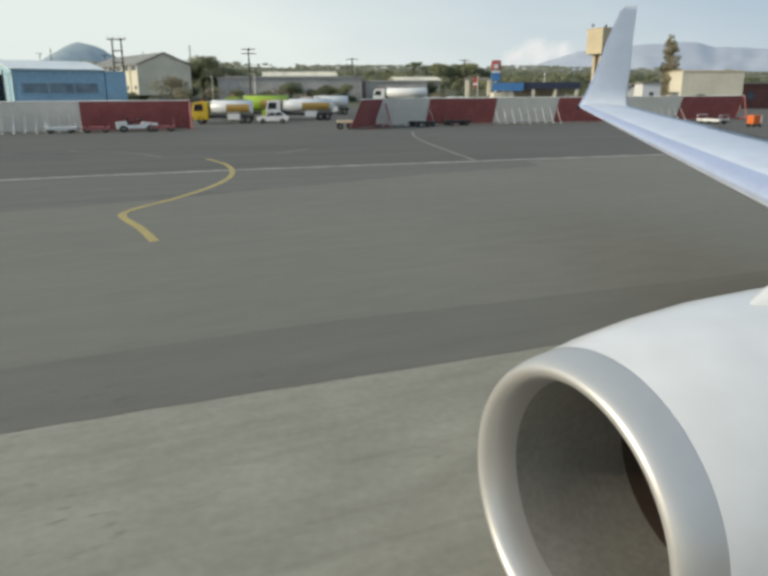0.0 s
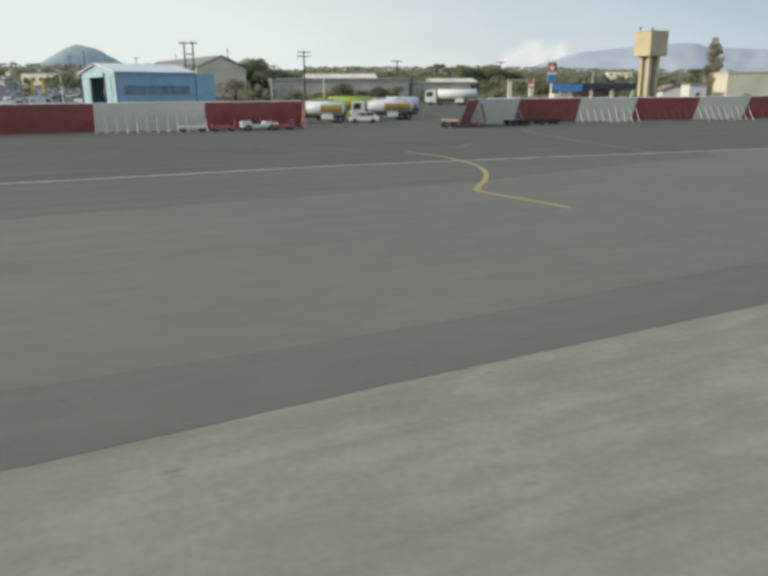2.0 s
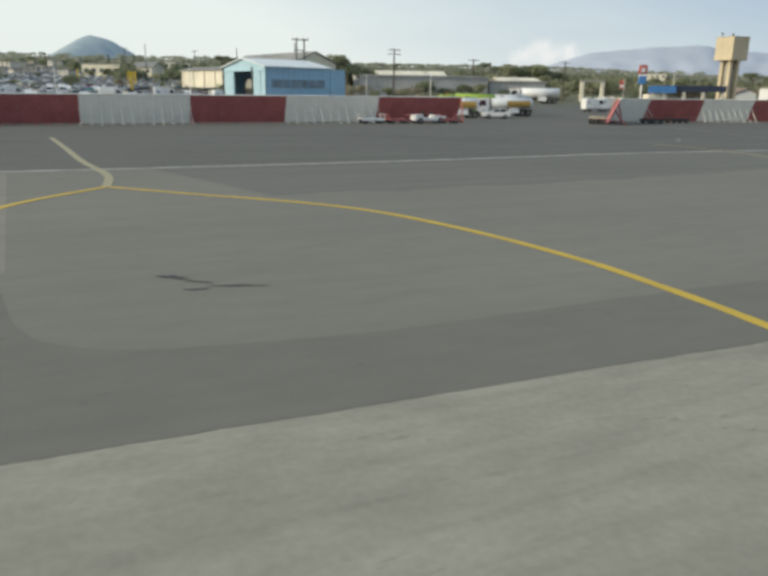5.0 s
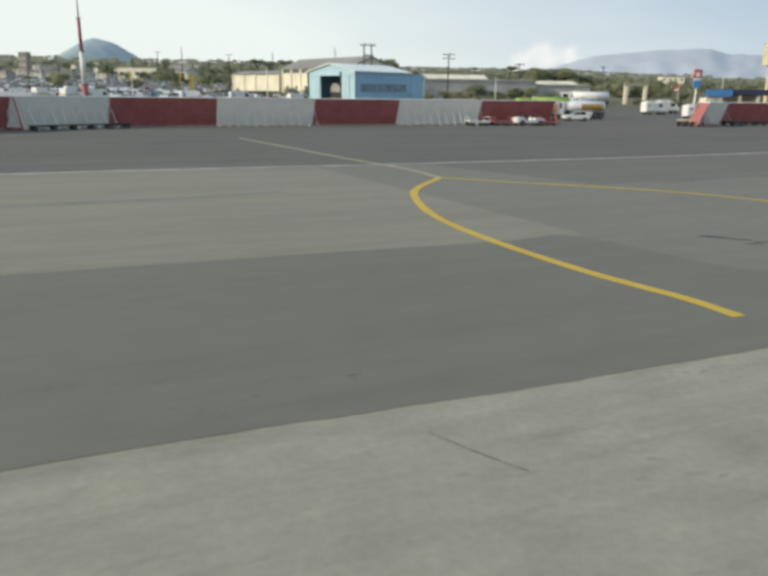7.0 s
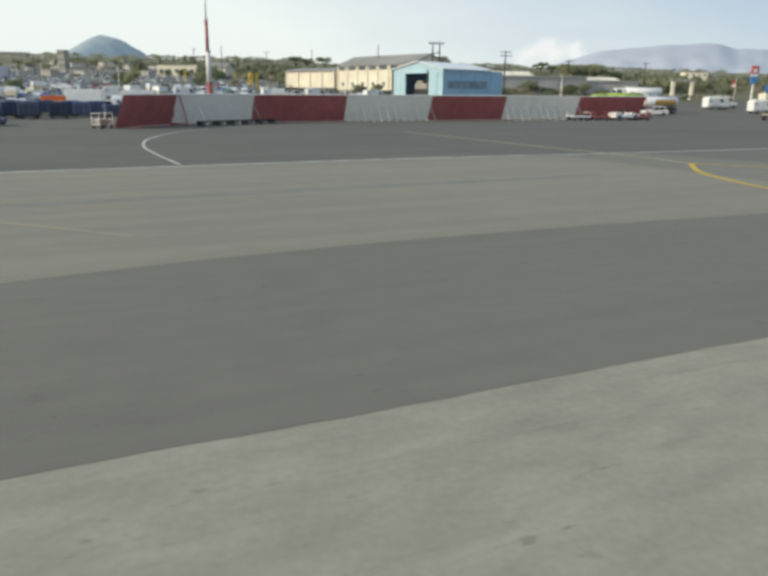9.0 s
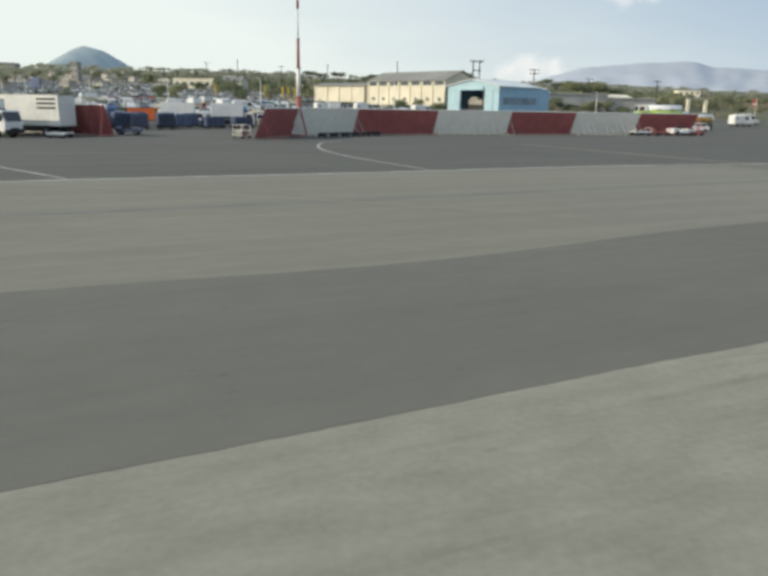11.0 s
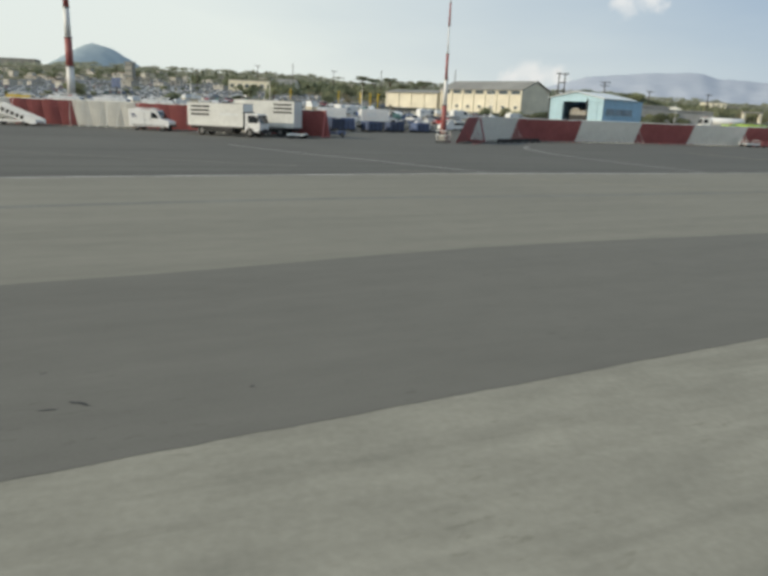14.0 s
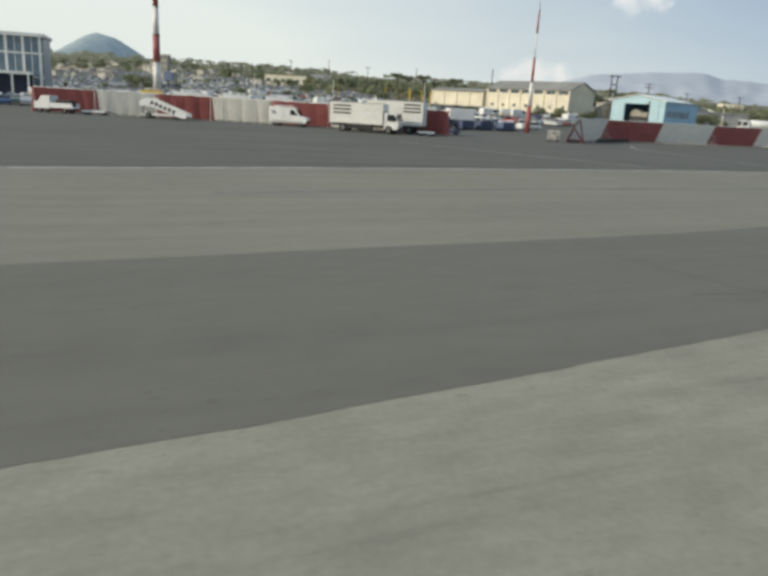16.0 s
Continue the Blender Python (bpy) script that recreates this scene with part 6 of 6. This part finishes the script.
rng.shuffle(rows)
far_rows += rows[290:]
rows = rows[:290]
WAYS = (0, 0, 0, 0, 1, 1, 2, 3, 4, 5, 6)
for i, (d, t) in enumerate(rows):
    x, y = FX * d + FY * t, FY * d - FX * t
    k = rng.choice(WAYS)
    m = at(x, y, 24 + rng.choice((90, 270)) + rng.uniform(-4, 4))
    if i < 7:
        CARS[i].matrix_world = m
    else:
        copy_thing(CARS[k], m)
V0 = van(at(-88, 118, 20), "white panel van parked in a row")
V0["group"] = "parked vans"
for x, y, a in ((-96, 116, 24), (-108, 112, 24), (-120, 118, 110), (-72, 126, 24), (-134, 122, 24), (-60, 122, 30), (-152, 118, 30), (12, 112, 10), (19, 115, 8), (27, 110, 5), (36, 117, 190), (44, 113, 5), (9, 125, 15), (14, 132, 15), (-58.5, 93, 25), (-40, 90, 205)):
    copy_thing(V0, at(x, y, a))
V0.matrix_world = at(-80, 120, 26)


def low_stack(m):
    root = thing("stacked_crates", m, "stack of pale crates in the yard", "crates", "yard crates")
    for k in range(3):
        part("crate", boxes([((rng.uniform(-0.2, 0.2), 0, 0.45 + 0.9 * k), (2.2, 1.6, 0.86))], 0.03), (M_FWHITE, M_BEIGE, M_SILVER)[k], root)
    return root


K0 = low_stack(at(-78, 112, 10))
for i in range(26):
    d, t = rng.uniform(106, 200), rng.uniform(-190, -40)
    copy_thing(K0, at(FX * d + FY * t, FY * d - FX * t, rng.uniform(0, 90)))


def yellow_post(m):
    root = thing("yellow_crane_post", m, "tall yellow lifting post in the yard", "crane", "yellow posts")
    part("post", boxes([((0, 0, 2.4), (0.34, 0.34, 4.8))], 0.03), M_YEL, root)
    part("jib", boxes([((0.2, 0, 4.6), (0.8, 0.24, 0.3))], 0.03), M_YEL, root)
    part("base", boxes([((0, 0, 0.3), (1.4, 1.4, 0.6))], 0.05), M_DSTEEL, root)
    return root


Y0 = yellow_post(at(-91.2, 162.5, 20))
for x, y, a in ((-93.4, 167.7, 190), (-96.5, 180, 60), (-104, 196, 10), (-120, 200, 90)):
    copy_thing(Y0, at(x, y, a))


def far_vehicles():
    """The rest of the big car park up the slope: bodies with a cabin, too small to pick apart."""
    r_ = random.Random(31)
    bm = bmesh.new()
    side = [(-2.0, 0.3), (2.0, 0.3), (2.02, 0.75), (1.0, 0.93), (-1.8, 0.96), (-2.05, 0.85)]
    cabin = [(-1.75, 0.9), (1.0, 0.9), (0.35, 1.42), (-1.15, 1.44)]
    for d, t in far_rows:
        x, y = FX * d + FY * t, FY * d - FX * t
        m = pose(x, y, land(x, y) + noise.noise((x * 0.006, y * 0.006, 3)) * max(0, min(3, (d - 200) * 0.006)), 0, 0, 24 + r_.choice((90, 270)) + r_.uniform(-5, 5))
        k = r_.uniform(0.92, 1.06)
        for outline, half in ((side, 0.82), (cabin, 0.72)):
            a = [bm.verts.new(m @ Vector((u, -half * k, w * k))) for u, w in outline]
            b_ = [bm.verts.new(m @ Vector((u, half * k, w * k))) for u, w in outline]
            fs = [bm.faces.new(a[::-1]), bm.faces.new(b_)]
            for i in range(len(outline)):
                fs.append(bm.faces.new((a[i], a[(i + 1) % len(outline)], b_[(i + 1) % len(outline)], b_[i])))
            if outline is cabin:
                for i, f in enumerate(fs):
                    f.material_index = 0 if i == 4 else 1
    m_ = mat("mixed_car_paints", (0.5, 0.5, 0.5), 0.35, coat=0.3)
    n, l = m_.node_tree.nodes, m_.node_tree.links
    geo_, ramp = n.new("ShaderNodeNewGeometry"), n.new("ShaderNodeValToRGB")
    ramp.color_ramp.interpolation = "CONSTANT"
    cols = ((0.0, (0.78, 0.78, 0.76)), (0.46, (0.52, 0.53, 0.53)), (0.66, (0.18, 0.19, 0.20)), (0.74, (0.09, 0.13, 0.20)), (0.82, (0.10, 0.17, 0.16)), (0.88, (0.24, 0.08, 0.07)), (0.94, (0.42, 0.37, 0.24)))
    while len(ramp.color_ramp.elements) < len(cols):
        ramp.color_ramp.elements.new(0.5)
    for e, (p_, c) in zip(ramp.color_ramp.elements, cols):
        e.position, e.color = p_, (*c, 1)
    l.new(geo_.outputs["Random Per Island"], ramp.inputs["Fac"])
    l.new(ramp.outputs["Color"], n["Principled BSDF"].inputs["Base Color"])
    lot = part("distant_parked_cars", bm, m_)
    lot.data.materials.append(mat("dusty_car_glass", (0.16, 0.165, 0.165), 0.45, var=0.1))
    tagged(lot, "many distant parked cars of mixed colours", "cars", kind="stuff")


far_vehicles()


# ---- stains and cracks on the pavement ----
def stain(x, y, lx, ly, turn, z=0.0125, n=26):
    r_ = random.Random(int(x * 100 + y * 10))
    bm = bmesh.new()
    c = bm.verts.new((0, 0, 0))
    ring = []
    for k in range(n):
        a = k * math.tau / n
        w = 0.62 + 0.5 * noise.noise((math.cos(a) * 1.6 + x, math.sin(a) * 1.6 + y, 1)) + r_.uniform(-0.12, 0.12)
        ring.append(bm.verts.new((math.cos(a) * lx * w, math.sin(a) * ly * w, 0)))
    for k in range(n):
        bm.faces.new((c, ring[k], ring[(k + 1) % n]))
    ob = part("stain_patch", bm, M_STAIN)
    ob.matrix_world = pose(x, y, z, 0, 0, turn)
    return tagged(ob, "dark oily stain on the asphalt", "stain", "pavement stains", "structure")


for x, y, lx, ly, a in ((-34.3, 0.42, 0.55, 0.16, -12), (-33.7, 0.1, 0.5, 0.10, -15), (-32.9, -0.15, 0.7, 0.12, 5), (-33.6, -0.45, 0.35, 0.1, 10),
                        (-97.44, -34.9, 0.07, 0.05, 20), (-97.25, -35.0, 0.10, 0.05, 60), (-97.2, -35.2, 0.10, 0.05, 30), (-97.3, -35.35, 0.09, 0.04, 0), (-96.72, -35.65, 0.08, 0.05, 20), (-96.5, -35.8, 0.14, 0.08, 30),
                        (-96.68, -36.25, 0.17, 0.09, 20), (-96.6, -36.0, 0.08, 0.06, 50), (-96.25, -36.5, 0.16, 0.06, 25), (-94.65, -33.8, 0.24, 0.05, -20), (-94.95, -34.02, 0.16, 0.03, 20), (-95.5, -32.88, 0.07, 0.04, 0), (-92.7, -33.08, 0.06, 0.04, 0),
                        (-76.2, -24.66, 0.24, 0.07, 5), (-76.58, -24.72, 0.09, 0.04, 30), (-76.62, -24.3, 0.06, 0.03, 0)):
    stain(x, y, lx, ly, a)
M_CRACK = mat("filled_joint", (0.232, 0.222, 0.185), 0.9, var=0.25, scale=2, fine=20)
M_SMEAR = mat("rubber_smear", (0.098, 0.098, 0.09), 0.85, var=0.2, scale=0.5, fine=8)
M_SEAM = mat("tarred_seam", (0.135, 0.131, 0.114), 0.85, var=0.15, scale=1.5, fine=12)
M_TYRE = mat("faint_tyre_track", (0.190, 0.186, 0.160), 0.88, var=0.12, scale=0.5, fine=8)
for line in ([(-50.55, -16.5), (-50.17, -16.32), (-49.77, -16.16), (-49.35, -15.95), (-48.91, -15.8)], [(-42.55, -11.24), (-42.06, -11.69), (-41.6, -12.05)]):
    ribbon("crack_joint", line, 0.04, M_CRACK, "dark filled crack in the concrete", z=0.0075, step=0.1, fade=0.45)
for line, w in (([(-37, 50.5), (-32, 49.2), (-27, 47.6), (-20, 46.0)], 1.1), ([(-30, 45.6), (-24, 43.6), (-18, 42)], 0.5), ([(-112, -24), (-99.2, -16.6), (-92.3, -13.1), (-87.2, -10.9), (-80.3, -8.0), (-68, -2.2), (-57, 3.2), (-50.4, 6.3), (-47, 8.4)], 0.4), ([(-60, 33), (-50, 36), (-40, 40)], 0.7)):
    ribbon("smear_rubber", line, w * 1.5, M_SMEAR if line[0][1] > 30 else M_TYRE, "long dark tyre smear on the apron", z=0.011, step=0.8, fade=0.35)
ribbon("seam_asphalt", [(-100.24, -30.15), (-98.8, -32.85), (-97.83, -34.53), (-96.83, -36.24), (-96.55, -36.6)], 0.07, M_SEAM, "thin patched seam across the dark asphalt", z=0.0115, step=0.2, fade=0.2)
ribbon("seam_asphalt", [(-99.2, -35.65), (-98.46, -35.42), (-97.77, -35.2)], 0.05, M_SEAM, "thin patched seam across the dark asphalt", z=0.0115, step=0.2)
ribbon("marking_old_service_line", [(-118, 4.6), (-110, 3.3), (-105.7, 2.7), (-100.9, 2.1), (-96.0, 1.8)], 0.22, M_FADED, "old faded white service line", z=0.012, fade=0.15)
ribbon("marking_ghost_line", [(-90, 1.6), (-86, 0.4), (-79.1, -1.5), (-72.8, -3.35), (-67.6, -5.1), (-63, -6.9)], 0.2, M_YFAINT, "almost worn away yellow line", z=0.0135, fade=0.1)
ribbon("marking_short_dash", [(-6.6, 45.2), (-5.0, 49.0)], 0.28, M_FADED, "short faded yellow dash", z=0.012)
ribbon("marking_faded_line", [(-21, 48.0), (-16.4, 46.4), (-13.3, 43.2)], 0.22, M_FADED, "old faded line on the asphalt", z=0.012, fade=0.2)
